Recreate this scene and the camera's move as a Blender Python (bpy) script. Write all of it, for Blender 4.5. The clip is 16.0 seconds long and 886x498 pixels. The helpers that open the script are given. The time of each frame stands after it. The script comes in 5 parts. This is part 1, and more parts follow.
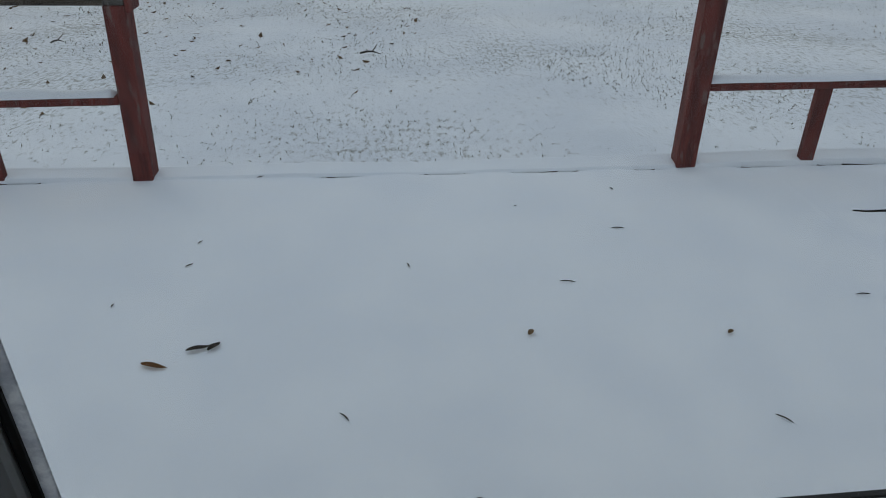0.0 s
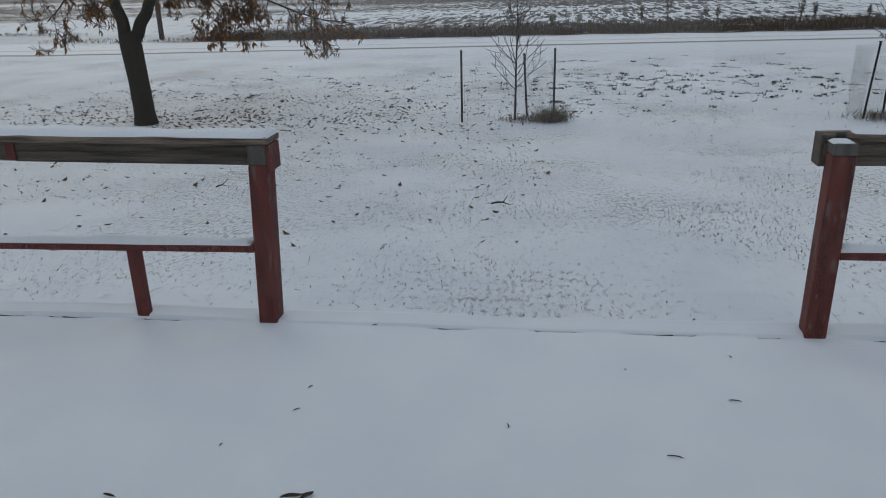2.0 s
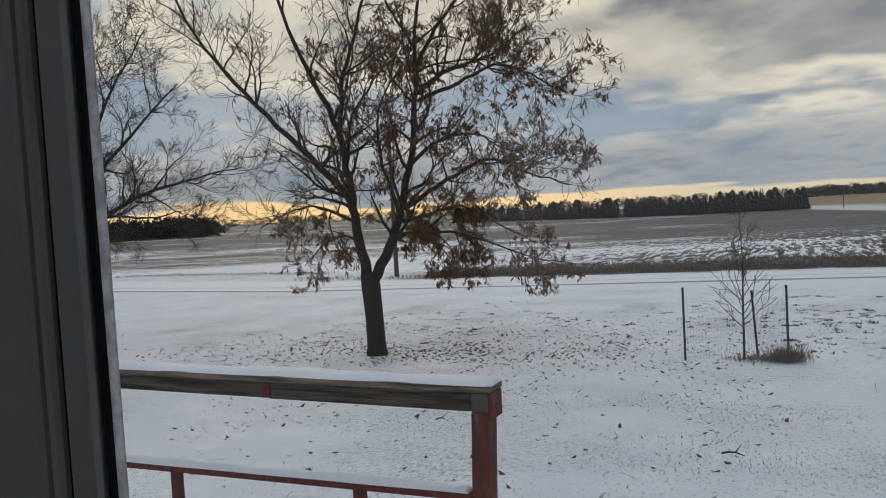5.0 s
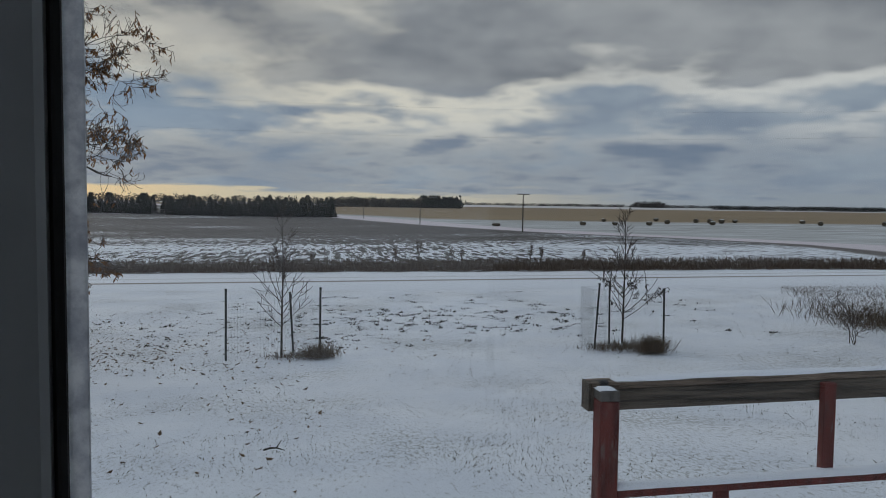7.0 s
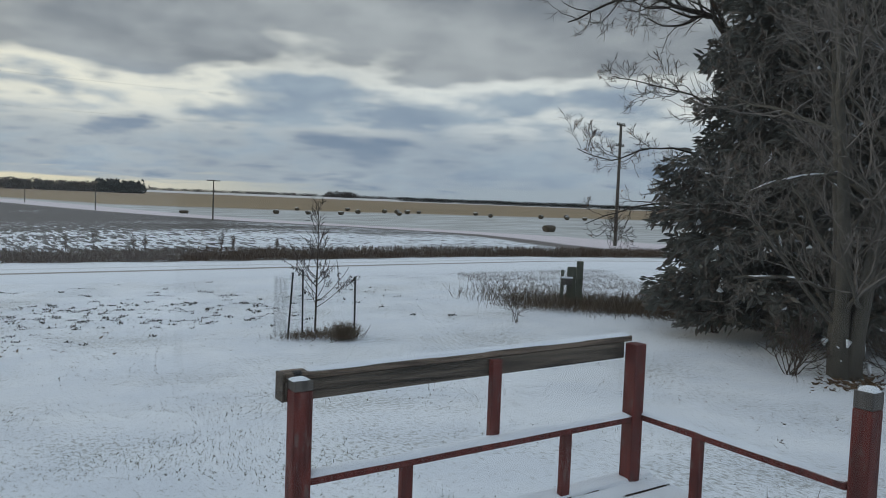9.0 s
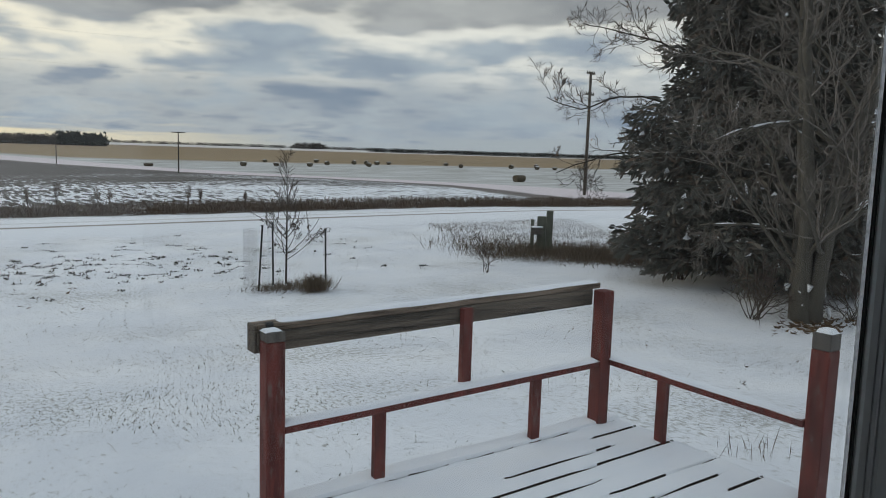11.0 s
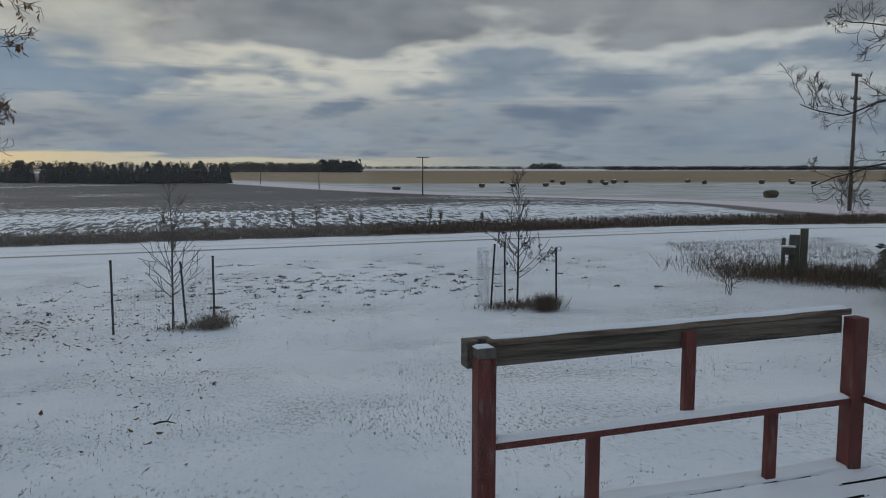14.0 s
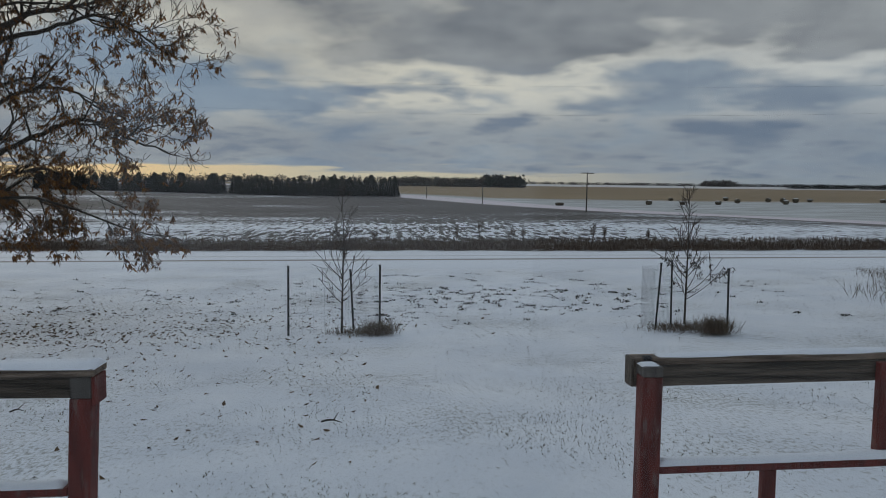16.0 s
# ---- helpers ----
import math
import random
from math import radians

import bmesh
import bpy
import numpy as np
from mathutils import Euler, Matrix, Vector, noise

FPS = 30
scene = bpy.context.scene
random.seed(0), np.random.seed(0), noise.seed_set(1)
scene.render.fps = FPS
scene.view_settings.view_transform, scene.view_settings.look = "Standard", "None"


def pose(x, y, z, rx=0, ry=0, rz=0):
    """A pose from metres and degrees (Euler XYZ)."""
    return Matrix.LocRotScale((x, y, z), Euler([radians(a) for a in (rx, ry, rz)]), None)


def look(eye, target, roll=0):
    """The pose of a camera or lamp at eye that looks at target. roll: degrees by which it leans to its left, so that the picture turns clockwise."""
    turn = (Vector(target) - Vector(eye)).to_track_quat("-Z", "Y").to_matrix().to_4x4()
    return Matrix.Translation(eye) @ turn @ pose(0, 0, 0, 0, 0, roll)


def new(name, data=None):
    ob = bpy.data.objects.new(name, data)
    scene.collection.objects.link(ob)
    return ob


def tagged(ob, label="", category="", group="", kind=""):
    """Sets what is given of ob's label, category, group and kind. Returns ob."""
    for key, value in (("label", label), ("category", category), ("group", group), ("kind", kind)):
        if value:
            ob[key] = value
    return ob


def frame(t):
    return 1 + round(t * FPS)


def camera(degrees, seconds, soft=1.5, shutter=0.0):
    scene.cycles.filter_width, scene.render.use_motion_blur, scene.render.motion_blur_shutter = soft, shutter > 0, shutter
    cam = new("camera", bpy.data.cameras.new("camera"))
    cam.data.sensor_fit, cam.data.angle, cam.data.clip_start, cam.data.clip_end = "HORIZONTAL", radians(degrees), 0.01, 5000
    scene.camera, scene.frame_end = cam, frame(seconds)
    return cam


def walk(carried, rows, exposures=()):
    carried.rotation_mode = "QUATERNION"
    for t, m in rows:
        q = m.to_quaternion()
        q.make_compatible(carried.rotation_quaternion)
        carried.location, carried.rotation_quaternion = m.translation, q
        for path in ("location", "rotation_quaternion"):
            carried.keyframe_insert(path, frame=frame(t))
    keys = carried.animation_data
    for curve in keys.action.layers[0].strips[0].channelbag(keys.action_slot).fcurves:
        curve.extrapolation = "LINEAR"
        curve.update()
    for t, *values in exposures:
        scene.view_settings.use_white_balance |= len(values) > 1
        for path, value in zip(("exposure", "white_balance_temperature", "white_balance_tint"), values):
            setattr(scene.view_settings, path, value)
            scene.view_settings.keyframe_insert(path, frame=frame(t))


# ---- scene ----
cam = camera(61.0, 16.0, soft=0.9)
PATH = [
    (0, (0.023, 0.146, 1.517), (0.07854, 1.854, 0.478), 0.5),
    (0.5, (0.039, 0.149, 1.472), (0.06154, 1.762, 0.29), 0.0),
    (1, (0.05, 0.149, 1.466), (0.03254, 1.754, 0.273), -0.4),
    (1.5, (0.083, 0.16, 1.512), (-0.02992, 1.889, 0.513), -0.7),
    (2, (0.129, 0.156, 1.581), (-0.172, 2.005, 0.882), -1.4),
    (2.5, (0.164, 0.117, 1.614), (-0.416, 1.981, 1.179), -2.2),
    (3, (0.1895, 0.103, 1.65), (-0.6785, 1.88, 1.348), -3.8),
    (3.2, (0.1745, 0.119, 1.622), (-0.7825, 1.858, 1.376), -4.8),
    (5.3, (0.094, 0.122, 1.688), (-0.685, 1.963, 1.622), -2.8),
    (5.5, (0.071, 0.121, 1.693), (-0.573, 2.013, 1.624), -2.3),
    (6, (0.0317, 0.098, 1.698), (-0.2743, 2.073, 1.619), -1.3),
    (6.5, (-0.018, 0.118, 1.696), (0.004, 2.116, 1.602), -0.2),
    (7, (-0.036, 0.126, 1.699), (0.283, 2.097, 1.592), 0.9),
    (7.5, (-0.040, 0.121, 1.705), (0.529, 2.035, 1.601), 2.0),
    (8, (-0.042, 0.123, 1.711), (0.741, 1.962, 1.62), 2.6),
    (8.5, (-0.041, 0.119, 1.712), (0.922, 1.87, 1.62), 2.5),
    (9, (-0.043, 0.116, 1.714), (1.024, 1.804, 1.599), 2.2),
    (9.5, (-0.045, 0.115, 1.713), (1.07, 1.769, 1.568), 2.0),
    (10, (-0.045, 0.113, 1.713), (1.093, 1.746, 1.52), 1.8),
    (10.2, (-0.044, 0.112, 1.709), (1.098, 1.739, 1.492), 1.7),
    (12.3, (-0.047, 0.105, 1.714), (1.031, 1.771, 1.462), 1.7),
    (12.5, (-0.042, 0.11, 1.716), (1.009, 1.794, 1.47), 1.3),
    (13, (-0.028, 0.124, 1.708), (0.917, 1.873, 1.485), 1.0),
    (13.5, (0.021, 0.106, 1.709), (0.784, 1.943, 1.506), 0.6),
    (14, (0.069, 0.086, 1.701), (0.641, 1.992, 1.5), 0.1),
    (14.5, (0.08, 0.084, 1.692), (0.497, 2.03, 1.494), -0.1),
    (15, (0.073, 0.083, 1.679), (0.39, 2.049, 1.494), 0.2),
    (15.5, (0.06, 0.092, 1.677), (0.306, 2.07, 1.504), 0.6),
    (16, (0.053, 0.086, 1.677), (0.207, 2.074, 1.513), 0.8),
]
walk(cam, [(t, look(eye, target, roll)) for t, eye, target, roll in PATH],
     [(0.0, -0.14, 6350, 4), (1.5, -0.15, 6400, 5), (2.2, -0.2, 6450, 7), (3.0, -0.36, 6300, 6), (5.5, -0.05, 6750, 9), (6.5, -0.36, 6450, 8), (7.0, -0.38, 6250, 7), (8.5, -0.29, 6100, 4), (9.0, 0.04, 6200, 4), (10.2, 0.13, 6450, 4), (12.5, 0.15, 6850, 7), (13.4, -0.3, 6300, 6), (14.0, -0.44, 6200, 6), (16.0, -0.48, 6200, 6)])

# ---- world, sun ----
def N(tree, kind, **values):
    n = tree.nodes.new(kind)
    for k, v in values.items():
        if k in n.inputs:
            n.inputs[k].default_value = v
    return n


def math_node(tree, op, a, b=None, clamp=False):
    n = tree.nodes.new("ShaderNodeMath")
    n.operation, n.use_clamp = op, clamp
    for i, v in enumerate((a, b)):
        if v is None:
            continue
        if isinstance(v, (int, float)):
            n.inputs[i].default_value = v
        else:
            tree.links.new(v, n.inputs[i])
    return n.outputs[0]


def smooth_node(tree, v, lo, hi, a=0.0, b=1.0):
    n = tree.nodes.new("ShaderNodeMapRange")
    n.interpolation_type = "SMOOTHSTEP"
    for i, x in ((1, lo), (2, hi), (3, a), (4, b)):
        n.inputs[i].default_value = x
    tree.links.new(v, n.inputs[0])
    return n.outputs[0]


def mix_node(tree, f, a, b):
    n = tree.nodes.new("ShaderNodeMix")
    n.data_type = "RGBA"
    for i, v in ((0, f), (6, a), (7, b)):
        if isinstance(v, (int, float)):
            n.inputs[i].default_value = v
        elif isinstance(v, tuple):
            n.inputs[i].default_value = (*v, 1)
        else:
            tree.links.new(v, n.inputs[i])
    return n.outputs[2]


def noise_node(tree, vec, scale, detail=4.0, rough=0.55, warp=0.0):
    n = N(tree, "ShaderNodeTexNoise", Scale=scale, Detail=detail, Roughness=rough, Distortion=warp)
    if vec is not None:
        tree.links.new(vec, n.inputs["Vector"])
    return n.outputs[0]


def mapped(tree, vec, scale=(1, 1, 1), rot=0.0, loc=(0, 0, 0)):
    n = N(tree, "ShaderNodeMapping")
    n.inputs["Location"].default_value, n.inputs["Scale"].default_value = loc, scale
    n.inputs["Rotation"].default_value = (0, 0, radians(rot))
    tree.links.new(vec, n.inputs["Vector"])
    return n.outputs[0]


SUN_ELEVATION, SUN_AZIMUTH = 9.0, -34.0
world = bpy.data.worlds.new("winter_evening_sky")
scene.world = world
world.use_nodes = True
w = world.node_tree
w.nodes.clear()
sky = w.nodes.new("ShaderNodeTexSky")
sky.sky_type, sky.sun_disc = "NISHITA", False
sky.sun_elevation, sky.sun_rotation = radians(SUN_ELEVATION), radians(SUN_AZIMUTH)
direction = w.nodes.new("ShaderNodeTexCoord").outputs["Generated"]
axes = w.nodes.new("ShaderNodeSeparateXYZ")
w.links.new(direction, axes.inputs[0])
dx, dy, dz = axes.outputs
up = math_node(w, "MAXIMUM", dz, 0.0)
# nearness to the low sun, by azimuth
toward = math_node(w, "ADD", math_node(w, "MULTIPLY", dx, math.sin(radians(SUN_AZIMUTH))),
                   math_node(w, "MULTIPLY", dy, math.cos(radians(SUN_AZIMUTH))))
sunside = smooth_node(w, toward, 0.35, 1.0)
open_side = smooth_node(w, toward, 0.84, 0.985)
fine = noise_node(w, mapped(w, direction, (1.0, 1.0, 2.6), 0, (4.1, 2.2, 1.3)), 7.0, 9, 0.58, 0.15)
wide = noise_node(w, mapped(w, direction, (1.0, 1.0, 3.0), 0, (0.35, 1.7, 0.2)), 2.6, 7, 0.55, 0.2)
# clear air between the clouds
clear = w.nodes.new("ShaderNodeVectorMath")
clear.operation = "SCALE"
clear.inputs["Scale"].default_value = 0.085
w.links.new(sky.outputs[0], clear.inputs[0])
blue = mix_node(w, 0.94, clear.outputs[0], (0.27, 0.375, 0.52))
haze = mix_node(w, smooth_node(w, fine, 0.35, 0.65), (0.275, 0.33, 0.415), (0.385, 0.44, 0.51))
haze = mix_node(w, math_node(w, "MULTIPLY", open_side, smooth_node(w, up, 0.05, 0.12)), haze, blue)
cream = mix_node(w, sunside, (0.84, 0.825, 0.785), (1.0, 0.91, 0.74))
base_grey = mix_node(w, sunside, (0.215, 0.27, 0.36), (0.27, 0.31, 0.38))
# cloud layer seen in perspective: thin edges lit, thick bodies grey
flatten = math_node(w, "ADD", up, 0.165)
layer = w.nodes.new("ShaderNodeCombineXYZ")
w.links.new(math_node(w, "DIVIDE", dx, flatten), layer.inputs[0])
w.links.new(math_node(w, "DIVIDE", dy, flatten), layer.inputs[1])
sheet = mapped(w, layer.outputs[0], (1, 1, 1), 0, (3.7, 1.3, 0))
billows = w.nodes.new("ShaderNodeTexVoronoi")
billows.feature = "SMOOTH_F1"
for key, value in (("Scale", 3.4), ("Detail", 2.0), ("Roughness", 0.5), ("Lacunarity", 2.2), ("Smoothness", 1.0)):
    billows.inputs[key].default_value = value
w.links.new(sheet, billows.inputs["Vector"])
mass = noise_node(w, sheet, 1.3, 6, 0.47, 0.25)
thick = math_node(w, "ADD", math_node(w, "MULTIPLY", mass, 0.8), math_node(w, "MULTIPLY", math_node(w, "SUBTRACT", 0.75, billows.outputs["Distance"]), 0.25))
# thicker overhead and in a low bank, thinner between them and on the sun's side
thick = math_node(w, "ADD", thick, smooth_node(w, math_node(w, "ADD", up, math_node(w, "MULTIPLY", math_node(w, "SUBTRACT", wide, 0.5), 0.12)), 0.135, 0.195, 0.06, 0.33))
thick = math_node(w, "ADD", thick, math_node(w, "MULTIPLY", smooth_node(w, up, 0.125, 0.085), 0.06))
thick = math_node(w, "SUBTRACT", thick, math_node(w, "MULTIPLY", math_node(w, "MULTIPLY", open_side, smooth_node(w, up, 0.05, 0.12)), 0.16))
deck_mix = math_node(w, "ADD", math_node(w, "MULTIPLY", wide, 0.45), math_node(w, "MULTIPLY", fine, 0.55))
deck_col = mix_node(w, smooth_node(w, deck_mix, 0.34, 0.68), (0.22, 0.235, 0.265), (0.46, 0.47, 0.485))
deck_col = mix_node(w, math_node(w, "MULTIPLY", smooth_node(w, toward, 0.74, 0.98), smooth_node(w, fine, 0.28, 0.6)), deck_col, (0.74, 0.69, 0.61))
dense_col = mix_node(w, smooth_node(w, up, 0.11, 0.17), base_grey, deck_col)
glow = smooth_node(w, up, 0.065, 0.125, 0.2, 0.88)
glow = math_node(w, "MULTIPLY", glow, smooth_node(w, wide, 0.34, 0.6, 0.4, 1.0))
lit = math_node(w, "MULTIPLY", math_node(w, "MULTIPLY", smooth_node(w, thick, 0.35, 0.54), smooth_node(w, thick, 0.70, 0.54)), glow)
body = mix_node(w, smooth_node(w, thick, 0.38, 0.66), haze, dense_col)
body = mix_node(w, lit, body, cream)
# pale strip of open sky along the horizon, golden towards the sun
strip_noise = noise_node(w, mapped(w, direction, (3.0, 3.0, 40.0)), 1.6, 4, 0.55)
strip_top = math_node(w, "ADD", math_node(w, "ADD", 0.017, math_node(w, "MULTIPLY", open_side, 0.007)), math_node(w, "MULTIPLY", math_node(w, "SUBTRACT", strip_noise, 0.45), 0.06))
in_strip = smooth_node(w, math_node(w, "SUBTRACT", strip_top, up), -0.004, 0.005)
pale = mix_node(w, smooth_node(w, toward, 0.86, 1.0), (0.78, 0.68, 0.50), (1.15, 0.80, 0.40))
pale = mix_node(w, smooth_node(w, toward, 0.45, 0.85), (0.36, 0.40, 0.45), pale)
body = mix_node(w, in_strip, body, pale)
zenith = smooth_node(w, up, 0.38, 0.85)
body = mix_node(w, zenith, body, (0.53, 0.60, 0.71))
back = N(w, "ShaderNodeBackground", Strength=1.0)
w.links.new(body, back.inputs["Color"])
w.links.new(back.outputs[0], w.nodes.new("ShaderNodeOutputWorld").inputs["Surface"])

sun_data = bpy.data.lights.new("sun", "SUN")
sun_data.energy, sun_data.angle, sun_data.color = 0.6, radians(25), (1.0, 0.86, 0.68)
sun = new("sun", sun_data)
sa, se = radians(SUN_AZIMUTH), radians(SUN_ELEVATION + 6)
sun.matrix_world = look((0, 0, 30), (-math.sin(sa) * math.cos(se), -math.cos(sa) * math.cos(se), 30 - math.sin(se)))

# ---- materials ----
def material(name, dark, light, scale=6.0, rough=0.8, bump=0.3, grain=(1, 1, 1), fine=60.0, spread=(0.35, 0.65), metal=0.0, depth=0.004):
    """Two-scale mottling between two colours, with relief."""
    m = bpy.data.materials.new(name)
    m.use_nodes = True
    t = m.node_tree
    p = t.nodes["Principled BSDF"]
    tc = t.nodes.new("ShaderNodeTexCoord").outputs["Object"]
    rnd = t.nodes.new("ShaderNodeObjectInfo").outputs["Random"]
    off = t.nodes.new("ShaderNodeVectorMath")
    off.operation = "ADD"
    t.links.new(tc, off.inputs[0])
    cx = t.nodes.new("ShaderNodeCombineXYZ")
    for i in range(3):
        t.links.new(math_node(t, "MULTIPLY", rnd, 17.0 + i * 9), cx.inputs[i])
    t.links.new(cx.outputs[0], off.inputs[1])
    vec = mapped(t, off.outputs[0], grain)
    a = noise_node(t, vec, scale, 5, 0.6, 0.3)
    b = noise_node(t, vec, fine, 3, 0.6)
    f = math_node(t, "ADD", math_node(t, "MULTIPLY", a, 0.7), math_node(t, "MULTIPLY", b, 0.3))
    t.links.new(mix_node(t, smooth_node(t, f, *spread), dark, light), p.inputs["Base Color"])
    p.inputs["Roughness"].default_value, p.inputs["Metallic"].default_value = rough, metal
    bp = N(t, "ShaderNodeBump", Strength=bump, Distance=depth)
    t.links.new(f, bp.inputs["Height"])
    t.links.new(bp.outputs[0], p.inputs["Normal"])
    return m


M_SNOW = material("snow", (0.80, 0.83, 0.88), (0.88, 0.90, 0.93), 3.0, 0.75, 0.35, fine=45, depth=0.006)
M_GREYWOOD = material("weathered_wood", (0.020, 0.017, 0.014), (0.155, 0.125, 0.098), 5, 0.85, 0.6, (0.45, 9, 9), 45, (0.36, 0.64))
# Cap toned lighter than the face board; contrast replaces an overhang's shade line.
M_CAPWOOD = material("weathered_cap_lightened", (0.045, 0.032, 0.024), (0.29, 0.225, 0.17), 5, 0.85, 0.6, (0.45, 9, 9), 45, (0.36, 0.64))
M_GREYPOST = material("bare_post_top", (0.05, 0.045, 0.041), (0.15, 0.136, 0.124), 5, 0.85, 0.4, (9, 9, 0.6), 70)
M_BOARD = material("deck_board", (0.04, 0.03, 0.025), (0.11, 0.07, 0.05), 5, 0.85, 0.4, (0.6, 9, 9), 70)
M_BLACK = material("black_rubber", (0.008, 0.008, 0.008), (0.02, 0.02, 0.02), 20, 0.6, 0.1)
M_VINYL = material("grey_vinyl", (0.60, 0.62, 0.625), (0.68, 0.70, 0.705), 9, 0.5, 0.05)
M_FROST = material("frosted_edge", (0.55, 0.57, 0.62), (0.85, 0.87, 0.9), 160, 0.6, 0.5, fine=500)
def let_light_through(m, share):
    """Thin stuff that daylight shines through."""
    t = m.node_tree
    p, out = t.nodes["Principled BSDF"], t.nodes["Material Output"]
    tr, mx = N(t, "ShaderNodeBsdfTranslucent"), t.nodes.new("ShaderNodeMixShader")
    t.links.new(p.inputs["Base Color"].links[0].from_socket, tr.inputs[0])
    mx.inputs[0].default_value = share
    t.links.new(p.outputs[0], mx.inputs[1])
    t.links.new(tr.outputs[0], mx.inputs[2])
    t.links.new(mx.outputs[0], out.inputs[0])


let_light_through(M_FROST, 0.75)
M_TAN = material("tan_vinyl", (0.25, 0.19, 0.175), (0.31, 0.24, 0.22), 12, 0.5, 0.05)
M_LEDGE = material("white_vinyl", (0.56, 0.59, 0.62), (0.64, 0.67, 0.70), 30, 0.5, 0.1)
M_WALL = material("interior_paint", (0.58, 0.59, 0.59), (0.66, 0.67, 0.67), 4, 0.8, 0.05)
M_FLOOR = material("floor_boards", (0.10, 0.06, 0.03), (0.2, 0.12, 0.07), 5, 0.5, 0.1, (1, 8, 1))
M_SIDING = material("siding", (0.62, 0.62, 0.6), (0.7, 0.7, 0.68), 5, 0.6, 0.1)
M_BARK = material("bark", (0.017, 0.014, 0.011), (0.065, 0.053, 0.04), 9, 0.95, 0.9, (3, 3, 0.8), 50, depth=0.02)
M_TWIG = material("twigs", (0.03, 0.022, 0.017), (0.085, 0.06, 0.045), 9, 0.9, 0.3)
M_STEMBARK = material("grey_bark", (0.045, 0.041, 0.033), (0.125, 0.112, 0.09), 9, 0.95, 0.9, (3, 3, 0.8), 50, depth=0.02)
M_TWIGGREY = material("grey_twigs", (0.10, 0.088, 0.078), (0.27, 0.235, 0.205), 9, 0.9, 0.3)
M_TPOST = material("steel_post", (0.012, 0.016, 0.016), (0.04, 0.045, 0.043), 9, 0.6, 0.2, metal=0.3)
M_WIRE = material("wire", (0.06, 0.06, 0.06), (0.12, 0.12, 0.12), 9, 0.5, 0.1, metal=0.6)
M_POLE = material("pole_wood", (0.06, 0.05, 0.042), (0.14, 0.12, 0.10), 4, 0.9, 0.5, (4, 4, 0.5))
M_POSTGREEN = material("treated_post", (0.075, 0.08, 0.06), (0.16, 0.165, 0.13), 5, 0.9, 0.5, (6, 6, 0.7))
M_HAY = material("hay", (0.05, 0.04, 0.028), (0.13, 0.105, 0.07), 6, 0.95, 0.8, depth=0.04)
M_STONE = material("dark_stone", (0.05, 0.05, 0.045), (0.12, 0.115, 0.10), 4, 0.9, 0.6)


def island_material(name, cols, rough=0.85, translucent=0.0):
    """For many small joined pieces: each island takes its own colour."""
    m = bpy.data.materials.new(name)
    m.use_nodes = True
    t = m.node_tree
    p = t.nodes["Principled BSDF"]
    r = t.nodes.new("ShaderNodeNewGeometry").outputs["Random Per Island"]
    ramp = t.nodes.new("ShaderNodeValToRGB")
    ramp.color_ramp.interpolation = "LINEAR"
    els = ramp.color_ramp.elements
    while len(els) < len(cols):
        els.new(0.5)
    for i, c in enumerate(cols):
        els[i].position, els[i].color = i / (len(cols) - 1), (*c, 1)
    t.links.new(r, ramp.inputs[0])
    n = noise_node(t, t.nodes.new("ShaderNodeTexCoord").outputs["Object"], 3.0, 3)
    t.links.new(mix_node(t, smooth_node(t, n, 0.3, 0.7, 0.0, 0.35), ramp.outputs[0], cols[0]), p.inputs["Base Color"])
    p.inputs["Roughness"].default_value = rough
    return m


M_LEAF = island_material("dry_leaves", [(0.07, 0.032, 0.013), (0.27, 0.12, 0.034), (0.14, 0.062, 0.02), (0.36, 0.18, 0.052)])
let_light_through(M_LEAF, 0.4)
M_GROUNDLEAF = island_material("fallen_leaves", [(0.06, 0.035, 0.018), (0.17, 0.10, 0.04), (0.09, 0.055, 0.03)])
M_GRASS = island_material("winter_grass", [(0.06, 0.062, 0.04), (0.13, 0.13, 0.085), (0.19, 0.165, 0.11), (0.09, 0.085, 0.055)])
M_PALEGRASS = island_material("frosted_grass", [(0.14, 0.14, 0.11), (0.24, 0.235, 0.19), (0.34, 0.33, 0.28), (0.18, 0.175, 0.13)])
M_DEADGRASS = island_material("dead_grass", [(0.05, 0.032, 0.02), (0.13, 0.09, 0.055), (0.20, 0.155, 0.10), (0.08, 0.05, 0.034)])
M_VERGE = island_material("verge_grass", [(0.04, 0.024, 0.016), (0.11, 0.07, 0.045), (0.165, 0.12, 0.08), (0.07, 0.042, 0.028)])
M_NEEDLE = island_material("spruce_needles", [(0.095, 0.098, 0.088), (0.19, 0.188, 0.162), (0.14, 0.146, 0.132), (0.27, 0.19, 0.145)])
M_CLOD = island_material("dark_turf", [(0.02, 0.018, 0.013), (0.06, 0.052, 0.035), (0.035, 0.03, 0.02)])
M_CONIFER = island_material("far_conifers", [(0.008, 0.012, 0.010), (0.020, 0.024, 0.019), (0.013, 0.016, 0.013)])
M_FARTREE = island_material("far_bare_trees", [(0.035, 0.030, 0.027), (0.075, 0.062, 0.052), (0.05, 0.043, 0.04)])


